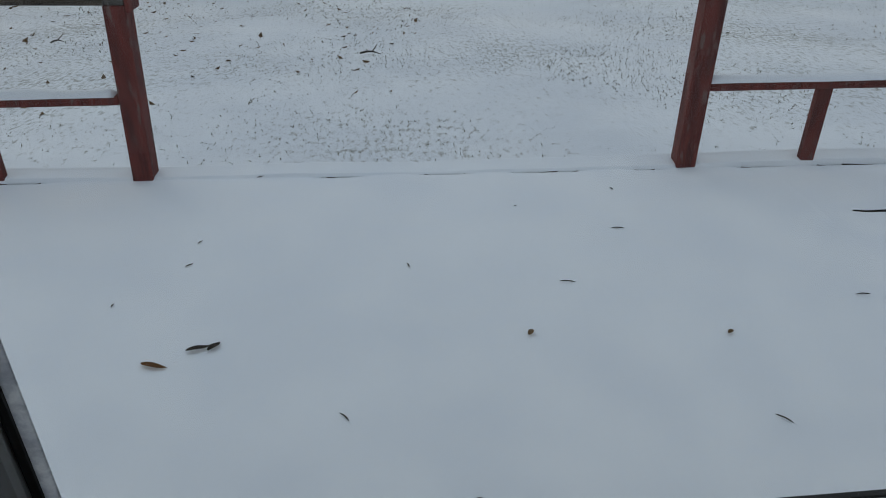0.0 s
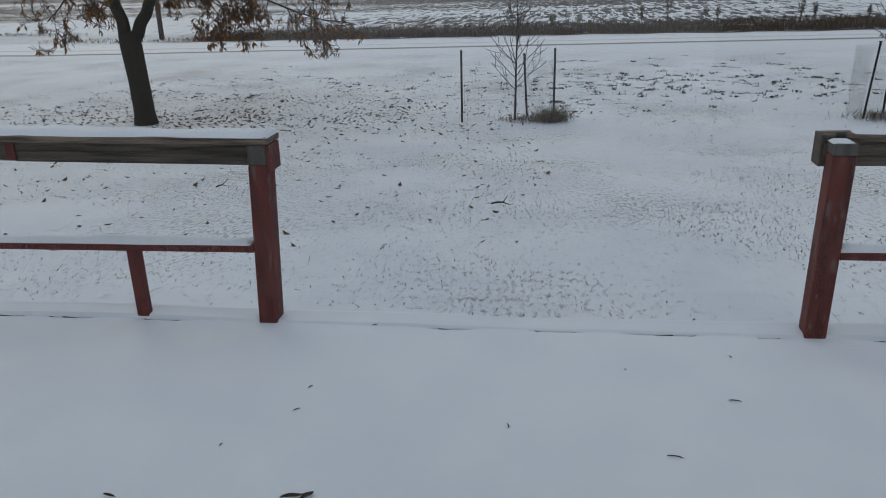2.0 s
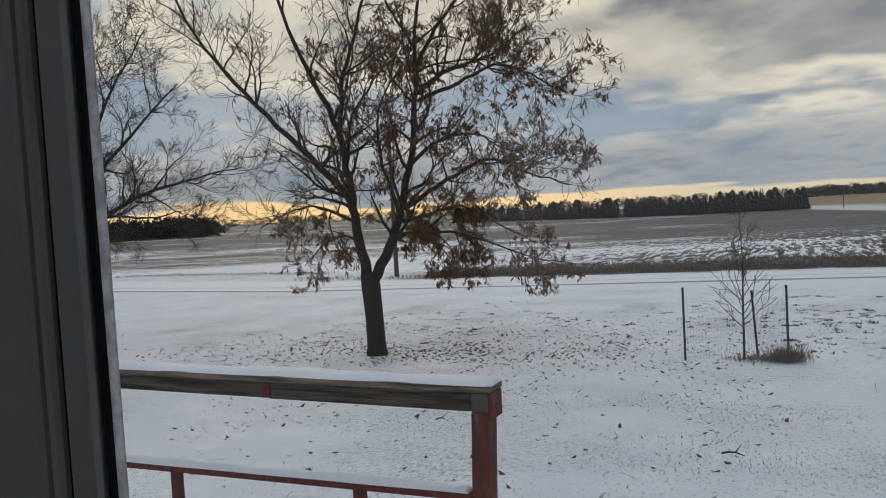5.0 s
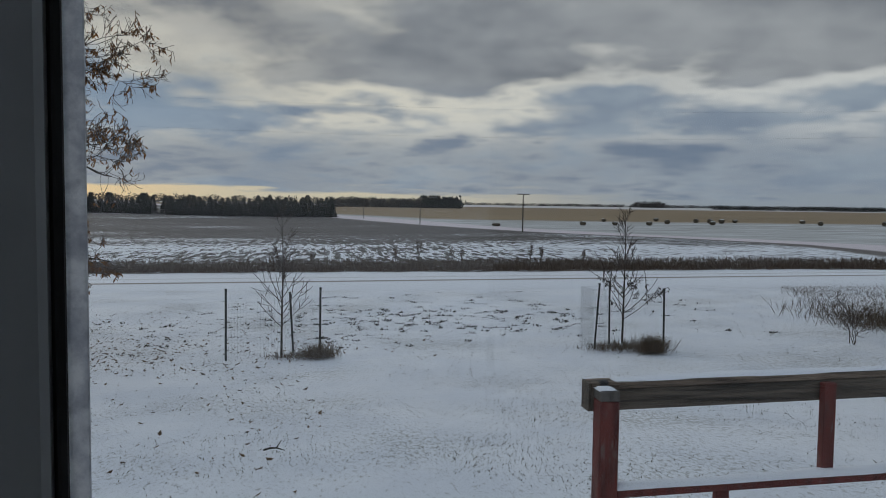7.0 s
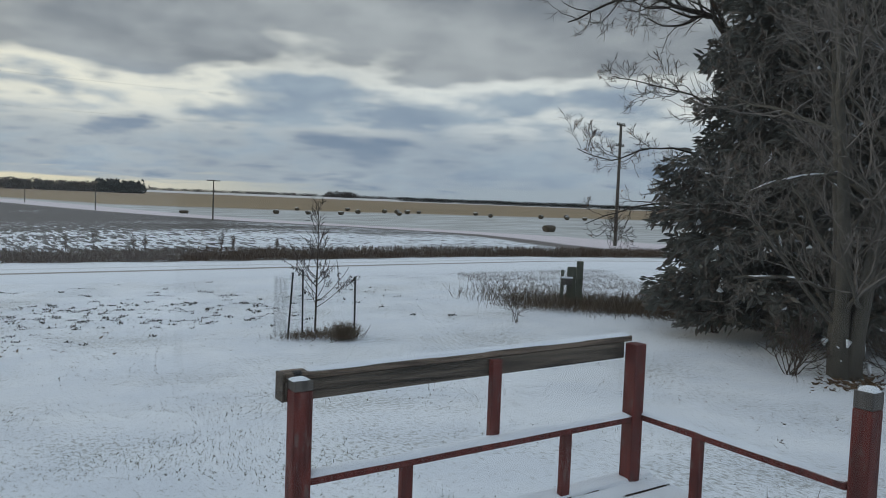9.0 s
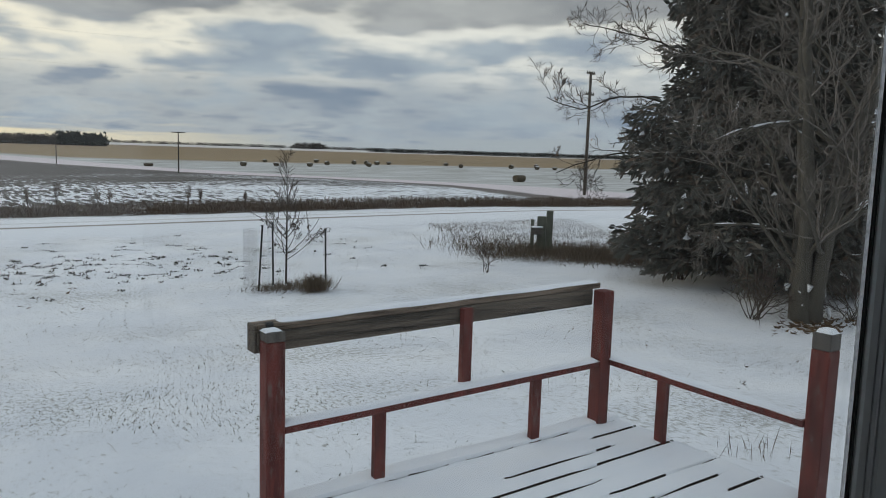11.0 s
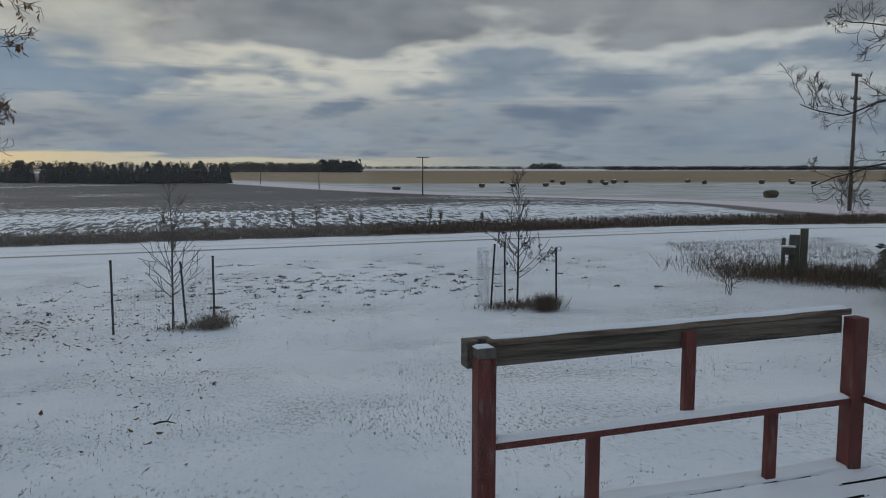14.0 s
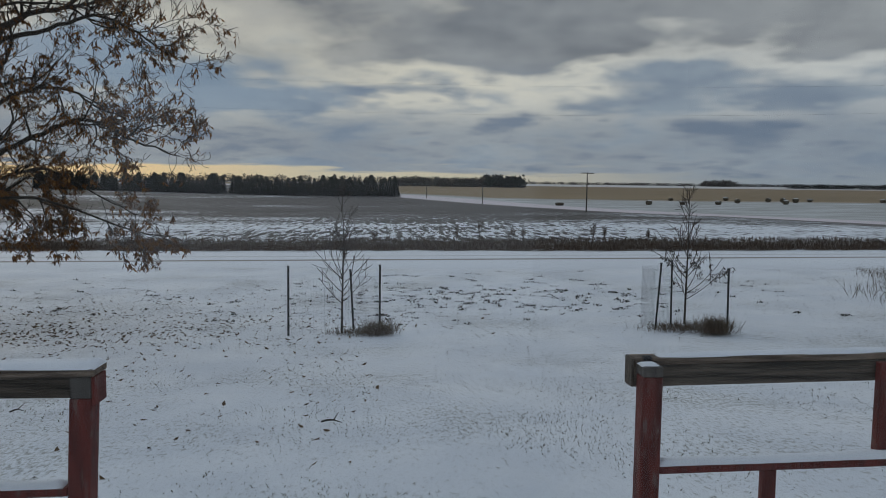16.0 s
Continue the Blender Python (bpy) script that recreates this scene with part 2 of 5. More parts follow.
def red_paint():
    """Worn barn-red stain with pale scuffs."""
    m = material("red_stain", (0.065, 0.011, 0.009), (0.17, 0.034, 0.026), 5, 0.75, 0.4, (6, 6, 0.8), 60)
    t = m.node_tree
    p = t.nodes["Principled BSDF"]
    base = p.inputs["Base Color"].links[0].from_socket
    tc = t.nodes.new("ShaderNodeTexCoord").outputs["Object"]
    worn = smooth_node(t, noise_node(t, mapped(t, tc, (9, 9, 2.2)), 4.0, 5, 0.65), 0.56, 0.66)
    t.links.new(mix_node(t, worn, base, (0.16, 0.10, 0.088)), p.inputs["Base Color"])
    return m


M_RED = red_paint()


def glass():
    m = bpy.data.materials.new("window_glass")
    m.use_nodes = True
    t = m.node_tree
    t.nodes.clear()
    clear_, gloss = t.nodes.new("ShaderNodeBsdfTransparent"), N(t, "ShaderNodeBsdfGlossy", Roughness=0.02)
    clear_.inputs[0].default_value = (0.97, 0.975, 0.975, 1)
    facing = N(t, "ShaderNodeLayerWeight", Blend=0.5).outputs["Facing"]
    sheen = math_node(t, "ADD", 0.03, math_node(t, "MULTIPLY", math_node(t, "POWER", facing, 5.0), 0.5))
    mx = t.nodes.new("ShaderNodeMixShader")
    t.links.new(sheen, mx.inputs[0])
    t.links.new(clear_.outputs[0], mx.inputs[1])
    t.links.new(gloss.outputs[0], mx.inputs[2])
    # thin film of dust on the outside scatters a little daylight
    dust, smear = N(t, "ShaderNodeBsdfTranslucent", Color=(0.9, 0.95, 1.0, 1)), t.nodes.new("ShaderNodeMixShader")
    tc = t.nodes.new("ShaderNodeTexCoord").outputs["Object"]
    t.links.new(smooth_node(t, noise_node(t, tc, 9.0, 4), 0.3, 0.75, 0.0025, 0.005), smear.inputs[0])
    t.links.new(mx.outputs[0], smear.inputs[1])
    t.links.new(dust.outputs[0], smear.inputs[2])
    t.links.new(smear.outputs[0], t.nodes.new("ShaderNodeOutputMaterial").inputs[0])
    return m


M_GLASS = glass()


def ground_material():
    """Snowed-over yard, ploughed field, stubble and far fields by their place in the plan."""
    m = bpy.data.materials.new("snowed_ground")
    m.use_nodes = True
    t = m.node_tree
    p = t.nodes["Principled BSDF"]
    pos = t.nodes.new("ShaderNodeNewGeometry").outputs["Position"]
    s = t.nodes.new("ShaderNodeSeparateXYZ")
    t.links.new(pos, s.inputs[0])
    x, y = s.outputs[0], s.outputs[1]
    flat = mapped(t, pos, (1, 1, 0))
    A = lambda a, b: math_node(t, "ADD", a, b)
    Mu = lambda a, b: math_node(t, "MULTIPLY", a, b)
    wob = Mu(A(noise_node(t, flat, 0.12, 4), -0.5), 5.0)
    # snow, with thin places where turf shows
    snow = mix_node(t, smooth_node(t, noise_node(t, flat, 0.55, 5, 0.6), 0.35, 0.65), (0.78, 0.81, 0.86), (0.88, 0.90, 0.93))
    turf = mix_node(t, noise_node(t, flat, 3.0, 4), (0.10, 0.10, 0.06), (0.26, 0.24, 0.17))
    thin = noise_node(t, flat, 0.33, 3, 0.5)
    blades = noise_node(t, mapped(t, pos, (1.0, 0.5, 0)), 21.0, 6, 0.72)
    show = Mu(smooth_node(t, A(blades, Mu(A(thin, -0.5), 0.42)), 0.53, 0.65), 0.62)
    yard = mix_node(t, show, snow, turf)
    # ploughed field beyond the road
    bend = noise_node(t, flat, 0.012, 2)
    rows_vec = t.nodes.new("ShaderNodeCombineXYZ")
    across = A(y, A(Mu(x, 0.13), Mu(bend, 70.0)))
    t.links.new(Mu(x, 0.16), rows_vec.inputs[0])
    t.links.new(across, rows_vec.inputs[1])
    rowline = noise_node(t, rows_vec.outputs[0], 0.45, 4, 0.6, 0.6)
    lumps = noise_node(t, mapped(t, pos, (3.0, 0.75, 0)), 1.0, 6, 0.72, 0.3)
    clumps = noise_node(t, mapped(t, pos, (2.5, 0.3, 0)), 1.0, 5, 0.68, 0.3)
    clods = A(Mu(rowline, 0.14), A(Mu(lumps, 0.30), Mu(clumps, 0.56)))
    patch = noise_node(t, mapped(t, pos, (0.018, 0.035, 0)), 1.0, 4, 0.55)
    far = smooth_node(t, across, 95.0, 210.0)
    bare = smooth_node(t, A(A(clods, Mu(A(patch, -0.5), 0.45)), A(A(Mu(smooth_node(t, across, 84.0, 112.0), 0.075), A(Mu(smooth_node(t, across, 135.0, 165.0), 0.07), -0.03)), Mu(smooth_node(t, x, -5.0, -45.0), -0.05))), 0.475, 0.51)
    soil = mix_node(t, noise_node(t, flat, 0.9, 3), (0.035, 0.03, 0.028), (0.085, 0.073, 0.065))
    # distance fade put into the soil colour: greyer farther off
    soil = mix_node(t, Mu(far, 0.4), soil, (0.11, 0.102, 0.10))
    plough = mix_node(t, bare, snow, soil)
    # side road and grey-white bale field, tan stubble, far snow
    stub = mix_node(t, smooth_node(t, noise_node(t, mapped(t, pos, (0.05, 0.3, 0)), 1.0, 5, 0.65), 0.38, 0.62), (0.33, 0.325, 0.30), (0.62, 0.63, 0.63))
    tan = mix_node(t, smooth_node(t, noise_node(t, mapped(t, pos, (0.01, 0.06, 0)), 1.0, 5, 0.65), 0.3, 0.7), (0.20, 0.135, 0.062), (0.32, 0.23, 0.125))
    side = A(x, A(Mu(wob, 0.5), -2.0))
    # distance east of the ploughed field's edge, where the side road bends away
    past_bend = math_node(t, "MAXIMUM", A(y, -98.0), 0.0)
    by_road = math_node(t, "MAXIMUM", math_node(t, "SUBTRACT", 66.0, y), 0.0)
    lane = A(A(side, -44.0), A(Mu(past_bend, 0.35), Mu(by_road, 0.3)))
    beyond = smooth_node(t, lane, -1.0, 1.0)
    laneband = Mu(smooth_node(t, lane, -4.0, -2.5), smooth_node(t, lane, 15.0, 11.0))
    fields = mix_node(t, beyond, plough, stub)
    lanecol = mix_node(t, smooth_node(t, lane, 1.0, -0.5), (0.70, 0.63, 0.65), (0.13, 0.11, 0.10))
    fields = mix_node(t, laneband, fields, lanecol)
    tanline = A(A(y, Mu(x, 0.22)), Mu(wob, 2.0))
    is_tan = Mu(smooth_node(t, tanline, 205.0, 222.0), smooth_node(t, lane, 14.0, 26.0))
    fields = mix_node(t, is_tan, fields, tan)
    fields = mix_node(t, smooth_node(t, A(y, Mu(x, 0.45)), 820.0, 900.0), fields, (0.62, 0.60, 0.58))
    edge = A(A(y, Mu(x, 0.14)), Mu(wob, 0.12))
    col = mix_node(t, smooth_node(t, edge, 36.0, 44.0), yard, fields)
    verge = Mu(smooth_node(t, edge, 36.3, 36.8), Mu(smooth_node(t, edge, 43.4, 42.0), smooth_node(t, x, -25.0, -17.0, 0.15, 1.0)))
    litter = mix_node(t, noise_node(t, flat, 4.0, 4), (0.035, 0.024, 0.018), (0.12, 0.085, 0.06))
    col = mix_node(t, Mu(verge, smooth_node(t, noise_node(t, flat, 1.2, 5, 0.65), 0.36, 0.5)), col, litter)
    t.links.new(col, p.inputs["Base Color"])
    p.inputs["Roughness"].default_value = 0.8
    bp = N(t, "ShaderNodeBump", Strength=0.5, Distance=0.03)
    t.links.new(A(noise_node(t, flat, 2.2, 5, 0.6), Mu(clods, 0.4)), bp.inputs["Height"])
    t.links.new(bp.outputs[0], p.inputs["Normal"])
    return m


def road_material():
    m = bpy.data.materials.new("snowed_road")
    m.use_nodes = True
    t = m.node_tree
    p = t.nodes["Principled BSDF"]
    tc = t.nodes.new("ShaderNodeTexCoord").outputs["UV"]
    s = t.nodes.new("ShaderNodeSeparateXYZ")
    t.links.new(tc, s.inputs[0])
    v = s.outputs[1]
    n = noise_node(t, mapped(t, tc, (0.15, 3.0, 1)), 1.2, 5, 0.6)
    vv = math_node(t, "ADD", v, math_node(t, "MULTIPLY", math_node(t, "SUBTRACT", n, 0.5), 0.3))
    drift = math_node(t, "MULTIPLY", s.outputs[0], 0.05)
    track = None
    for c in (2.1, 3.75):
        b = smooth_node(t, math_node(t, "ABSOLUTE", math_node(t, "SUBTRACT", math_node(t, "SUBTRACT", vv, c), drift)), 0.10, 0.32, 1.0, 0.0)
        track = b if track is None else math_node(t, "ADD", track, math_node(t, "MULTIPLY", b, 0.3), clamp=True)
    grit = smooth_node(t, noise_node(t, mapped(t, tc, (0.4, 6, 1)), 2.0, 5, 0.6), 0.25, 0.5, 0.4, 1.0)
    col = mix_node(t, math_node(t, "MULTIPLY", math_node(t, "MULTIPLY", track, grit), 0.95), (0.85, 0.87, 0.91), (0.24, 0.205, 0.17))
    t.links.new(col, p.inputs["Base Color"])
    p.inputs["Roughness"].default_value = 0.75
    bp = N(t, "ShaderNodeBump", Strength=0.4, Distance=0.02)
    t.links.new(n, bp.inputs["Height"])
    t.links.new(bp.outputs[0], p.inputs["Normal"])
    return m


M_GROUND = ground_material()
M_ROAD = road_material()

# ---- building helpers ----
def mesh_object(name, verts, faces, mat, smooth=False):
    me = bpy.data.meshes.new(name)
    me.from_pydata(verts, [], faces)
    me.materials.append(mat)
    if smooth:
        me.polygons.foreach_set("use_smooth", [True] * len(me.polygons))
    return new(name, me)


def part(name, bm, mat, parent, label=""):
    me = bpy.data.meshes.new(name)
    bm.to_mesh(me)
    bm.free()
    me.materials.append(mat)
    ob = new(name, me)
    ob.parent = parent
    if label:
        ob["label"] = label
    return ob


def box(lo, hi, bevel=0.004, bm=None, shear=0.0):
    """A board between two corners; shear lifts it with x."""
    bm = bm or bmesh.new()
    v = []
    for i in range(8):
        p = [hi[k] if i >> k & 1 else lo[k] for k in range(3)]
        p[2] += shear * p[0]
        v.append(bm.verts.new(p))
    fs = [bm.faces.new([v[i] for i in q]) for q in ((0, 2, 3, 1), (4, 5, 7, 6), (0, 1, 5, 4), (2, 6, 7, 3), (0, 4, 6, 2), (1, 3, 7, 5))]
    if bevel:
        es = list({e for f in fs for e in f.edges})
        bmesh.ops.bevel(bm, geom=es, offset=bevel, segments=1, affect="EDGES")
    return bm


def thing(name, label, category, group="", kind="", at=(0, 0, 0)):
    e = new(name)
    e.location = at
    return tagged(e, label, category, group, kind)


def smoothstep(a, b, v):
    t = np.clip((v - a) / (b - a), 0, 1)
    return t * t * (3 - 2 * t)


def ground_z(x, y):
    x, y = np.asarray(x, float), np.asarray(y, float)
    d = np.hypot(x, y)
    z = -1.45 + 0.02 * np.clip(x, -25, 25) + 0.65 * (1 - smoothstep(5, 15, d))
    z = z - 1.1 * smoothstep(55, 135, d) * (1 - smoothstep(150, 235, d))
    return z + 0.0085 * np.clip(d - 210, 0, 1300)


def gz(x, y):
    return float(ground_z(x, y))


DECK_SLOPE = 0.020


def deck_z(x):
    return DECK_SLOPE * x


# ---- ground and road ----
def build_ground():
    rings = np.concatenate([np.linspace(0.5, 60, 150), np.geomspace(61, 4600, 110)])
    turns = np.linspace(0, 2 * np.pi, 361)[:-1]
    R, T = np.meshgrid(rings, turns, indexing="ij")
    X, Y = R * np.sin(T), R * np.cos(T)
    Z = ground_z(X, Y)
    rng = np.random.default_rng(4)
    Z += np.where(R < 60, 0.012 * (np.sin(X * 1.7 + np.sin(Y)) + np.sin(Y * 2.1 + 0.6 * X)), 0)
    v = np.stack([X, Y, Z], -1).reshape(-1, 3).tolist()
    n = len(turns)
    f = [(i * n + j, i * n + (j + 1) % n, (i + 1) * n + (j + 1) % n, (i + 1) * n + j) for i in range(len(rings) - 1) for j in range(n)]
    f = [q[::-1] for q in f]
    f.append([j for j in range(n)][::1])
    ob = mesh_object("ground", v, f, M_GROUND, True)
    tagged(ob, "snow-dusted yard and ploughed farm fields reaching the horizon", "ground", kind="structure")


build_ground()


def build_road():
    me_v, me_f, uv = [], [], []
    xs = np.linspace(-190, 150, 120)
    prof = [(-0.6, -0.10), (0.0, 0.02), (1.2, 0.06), (3.0, 0.09), (5.0, 0.06), (6.2, 0.02), (7.0, -0.10)]
    for x in xs:
        y0 = 29.0 - 0.14 * x
        for w_, h in prof:
            me_v.append((x, y0 + w_, gz(x, y0 + w_) + h + 0.03))
            uv.append((x, w_))
    k = len(prof)
    for i in range(len(xs) - 1):
        for j in range(k - 1):
            me_f.append((i * k + j, (i + 1) * k + j, (i + 1) * k + j + 1, i * k + j + 1))
    ob = mesh_object("road", me_v, me_f, M_ROAD, True)
    layer = ob.data.uv_layers.new(name="UVMap")
    for loop in ob.data.loops:
        layer.data[loop.index].uv = uv[loop.vertex_index]
    tagged(ob, "snow-covered gravel road with two faint wheel tracks", "road", kind="structure")


build_road()


# ---- room and window ----
def build_room():
    def wall(name, lo, hi, mat, label):
        bm = box(lo, hi, 0)
        me = bpy.data.meshes.new(name)
        bm.to_mesh(me)
        bm.free()
        me.materials.append(mat)
        return tagged(new(name, me), label, name.split("_")[0], kind="structure")
    X0, X1, Y0, Y1, Z0, Z1 = -1.7, 2.1, -3.2, 0.262, -0.05, 2.45
    wall("floor", (X0, Y0, Z0 - 0.15), (X1, 0.34, Z0), M_FLOOR, "brown wooden board floor inside the house")
    wall("ceiling", (X0, Y0, Z1), (X1, 0.34, Z1 + 0.15), M_WALL, "plain painted ceiling of the dim room")
    # Back wall out of view; its opening is added to brighten the frame.
    south = thing("wall_south", "unseen grey painted back wall with a wide opening added for daylight", "wall", kind="structure")
    for lo, hi in (((X0 - 0.12, Y0 - 0.12, Z0), (-0.9, Y0, Z1)), ((1.3, Y0 - 0.12, Z0), (X1 + 0.12, Y0, Z1)),
                   ((-0.9, Y0 - 0.12, Z0), (1.3, Y0, 0.85)), ((-0.9, Y0 - 0.12, 2.15), (1.3, Y0, Z1))):
        part("wall_panel", box(lo, hi, 0), M_WALL, south)
    wall("wall_west", (X0 - 0.12, Y0, Z0), (X0, Y1 + 0.078, Z1), M_WALL, "plain grey painted side wall")
    wall("wall_east", (X1, Y0, Z0), (X1 + 0.12, Y1 + 0.078, Z1), M_WALL, "plain grey painted side wall")
    north = thing("wall_north", "grey painted house wall around the narrow window", "wall", kind="structure")
    for lo, hi in (((X0, Y1, Z0), (-0.27, 0.34, Z1)), ((0.60, Y1, Z0), (X1, 0.34, Z1)),
                   ((-0.27, Y1, Z0), (0.60, 0.34, 0.62)), ((-0.27, Y1, 2.1), (0.60, 0.34, Z1))):
        part("wall_panel", box(lo, hi, 0), M_WALL, north)
    win = thing("window_1", "narrow casement window with grey frame, black gasket and frosty edge", "window", kind="structure", at=(-0.0765, 0.304, 0))
    win.rotation_euler = (0, radians(-0.35), radians(3.5))
    W, LB, GB, GT = 0.502, 0.72, 1.286, 2.06
    for s, g in ((-1, 0.0), (1, W)):
        def slab(name, a, b, y0, y1, mat, z0=LB - 0.08, z1=GT + 0.04, bv=0.0015):
            lo, hi = sorted((g + s * a, g + s * b))
            for za, zb in ((z0, GB - 0.0135), (GB + 0.0012, z1)):
                part(name, box((lo, y0, za), (hi, y1, zb), bv), mat, win)
        slab("frost_edge", 0.0, 0.0044, -0.0026, -0.0018, M_FROST, LB, GT, 0.0003)
        slab("gasket", 0.0045, 0.0072, -0.0045, 0.0005, M_BLACK, LB, GT, 0.001)
        slab("sash_stile", 0.0074, 0.0208, -0.007, 0.0, M_VINYL)
        slab("sash_groove", 0.0210, 0.0222, -0.005, 0.0, M_BLACK)
        slab("frame_bead", 0.0224, 0.0280, -0.0085, 0.0, M_VINYL)
        slab("jamb", 0.0282, 0.20, -0.0105, 0.0, M_VINYL)
    for z, h in ((GT, 0.05), (LB - 0.06, 0.06)):
        part("sash_rail", box((-0.0125, -0.011, z), (W + 0.0125, 0.0, z + h), 0.0015), M_VINYL, win)
    # narrow rail across the glass: a sloping tan bead inside, a pale ledge, frost and gasket outside
    bead = bmesh.new()
    ends = []
    for x in (-0.2, W + 0.2):
        ends.append([bead.verts.new((x, y, GB + z)) for y, z in ((-0.0085, -0.0048), (0.0033, -0.0022), (0.0033, -0.0125), (-0.0080, -0.0054))])
    for k in range(4):
        bead.faces.new((ends[0][k], ends[0][(k + 1) % 4], ends[1][(k + 1) % 4], ends[1][k]))
    bead.faces.new(ends[0][::-1])
    bead.faces.new(ends[1])
    bmesh.ops.recalc_face_normals(bead, faces=bead.faces[:])
    rails = [part("middle_rail", bead, M_TAN, win)]
    rails.append(part("rail_ledge", box((-0.2, 0.0034, GB - 0.012), (W + 0.2, 0.0122, GB), 0.0005), M_LEDGE, win))
    rails.append(part("frost_bead", box((-0.2, 0.0123, GB - 0.012), (W + 0.2, 0.0143, GB + 0.0008), 0.0005), M_FROST, win))
    rails.append(part("rail_gasket", box((-0.2, 0.0144, GB - 0.002), (W + 0.2, 0.0178, GB + 0.001), 0.0005), M_BLACK, win))
    # the rail sits slightly out of level
    for rail in rails:
        rail.rotation_euler = (0, radians(-0.55), 0)
    pane = part("pane", box((-0.010, -0.0015, LB - 0.01), (W + 0.010, 0.0015, GT + 0.01), 0), M_GLASS, win)
    pane.visible_shadow = False


build_room()


# ---- deck ----
def build_deck():
    deck = thing("deck", "red-stained wooden porch deck of parallel boards under snow", "deck")
    x0, x1 = -3.98, 3.60
    pitch = 0.146
    n = 21
    for i in range(n):
        y = 3.45 - (i + 1) * pitch
        part("board", box((x0, y, -0.062), (x1, y + 0.137, -0.024), 0.004, shear=DECK_SLOPE), M_BOARD, deck)
    part("rim_joist", box((x0 + 0.02, 3.40, -0.26), (x1 - 0.02, 3.44, -0.064), 0.003, shear=DECK_SLOPE), M_RED, deck)
    part("rim_joist", box((x0 + 0.02, 0.42, -0.26), (x1 - 0.02, 0.46, -0.064), 0.003, shear=DECK_SLOPE), M_BOARD, deck)
    for x in (x0 + 0.02, -2.0, 0.0, 2.0, x1 - 0.06):
        part("joist", box((x, 0.47, -0.26), (x + 0.04, 3.395, -0.064), 0.003, shear=DECK_SLOPE), M_BOARD, deck)
        for y in (0.55, 3.28):
            part("support_post", box((x - 0.03, y, gz(x, y) - 0.15), (x + 0.07, y + 0.1, -0.262 + deck_z(x)), 0.004), M_BOARD, deck)
    return deck


build_deck()


def build_deck_snow():
    """A blanket of snow with slits over the board gaps."""
    x0, x1, y0, y1 = -3.99, 3.61, 0.41, 3.455
    xs = np.linspace(x0, x1, 320)
    ys = np.concatenate([np.linspace(y0, 3.278, 380), np.linspace(3.281, 3.338, 30), np.linspace(3.345, y1, 16)])
    nx, ny = len(xs), len(ys)
    Xg, Yg = np.meshgrid(xs, ys, indexing="ij")
    rng = np.random.default_rng(11)

    def wave(sx, sy, k):
        s = np.zeros_like(Xg)
        for _ in range(k):
            a, b, c = rng.uniform(0.5, 1.5), rng.uniform(0.5, 1.5), rng.uniform(0, 6.3)
            s += np.sin(a * sx * Xg + b * sy * Yg * rng.choice([-1, 1]) + c)
        return s / k
    top = 0.004 + 0.004 * wave(2.2, 2.6, 5) + 0.0012 * wave(12, 14, 5)
    # furrow along each gap between boards, deeper towards the open end of the deck
    pitch = 0.146
    slit = np.zeros_like(Xg)
    for i in range(1, 21):
        yc = 3.45 - i * pitch - 0.004 + 0.004 * np.sin(Xg * 3 + i)
        run = np.sin(Xg * (2.1 + 0.3 * (i % 5)) + 1.9 * i) + 0.6 * np.sin(Xg * 5.3 + 4.1 * i)
        where = run * 0.8 - 1.6 + 2.1 * smoothstep(1.7, 2.7, Xg)
        if i == 1:
            where = run * 0.4 + 0.45 * np.sin(Xg * 13.0) - 0.5 + 0.95 * smoothstep(-0.6, 0.6, Xg) + 0.8 * smoothstep(1.0, 1.5, -Xg)
        if i == 4:
            where = where + 0.8 * smoothstep(1.2, 2.0, Xg)
        slit = np.maximum(slit, np.exp(-((Yg - yc) / (0.0055 if i == 1 else 0.009)) ** 2) * smoothstep(0.0, 0.6, where))
        top -= 0.004 * np.exp(-((Yg - yc) / 0.03) ** 2) * smoothstep(-0.6, 0.8, where)
    top -= 0.05 * np.clip(slit - 0.35, 0, 1)
    # raised ridge of snow along the outermost board
    lip = 3.303 + 0.004 * np.sin(Xg * 3 + 1)
    top += (0.016 + 0.006 * np.sin(Xg * 3.1 + 2)) * smoothstep(lip, lip + 0.016, Yg) * smoothstep(-0.9, 0.3, np.abs(Xg) - 0.6)
    edge = np.minimum(np.minimum(Xg - x0, x1 - Xg), np.minimum(Yg - y0, y1 - Yg))
    top -= 0.030 * np.exp(-(edge / 0.012) ** 2)
    # snow drawn up against the feet of the posts
    Z = top + DECK_SLOPE * Xg
    v = np.stack([Xg, Yg, Z], -1).reshape(-1, 3)
    keep = slit < 0.62
    f = []
    for i in range(nx - 1):
        for j in range(ny - 1):
            if keep[i, j] and keep[i + 1, j] and keep[i, j + 1] and keep[i + 1, j + 1]:
                f.append((i * ny + j, (i + 1) * ny + j, (i + 1) * ny + j + 1, i * ny + j + 1))
    ob = mesh_object("deck_snow", v.tolist(), f, M_SNOW, True)
    tagged(ob, "thin smooth layer of fresh snow lying on the deck boards", "snow", kind="stuff")


build_deck_snow()


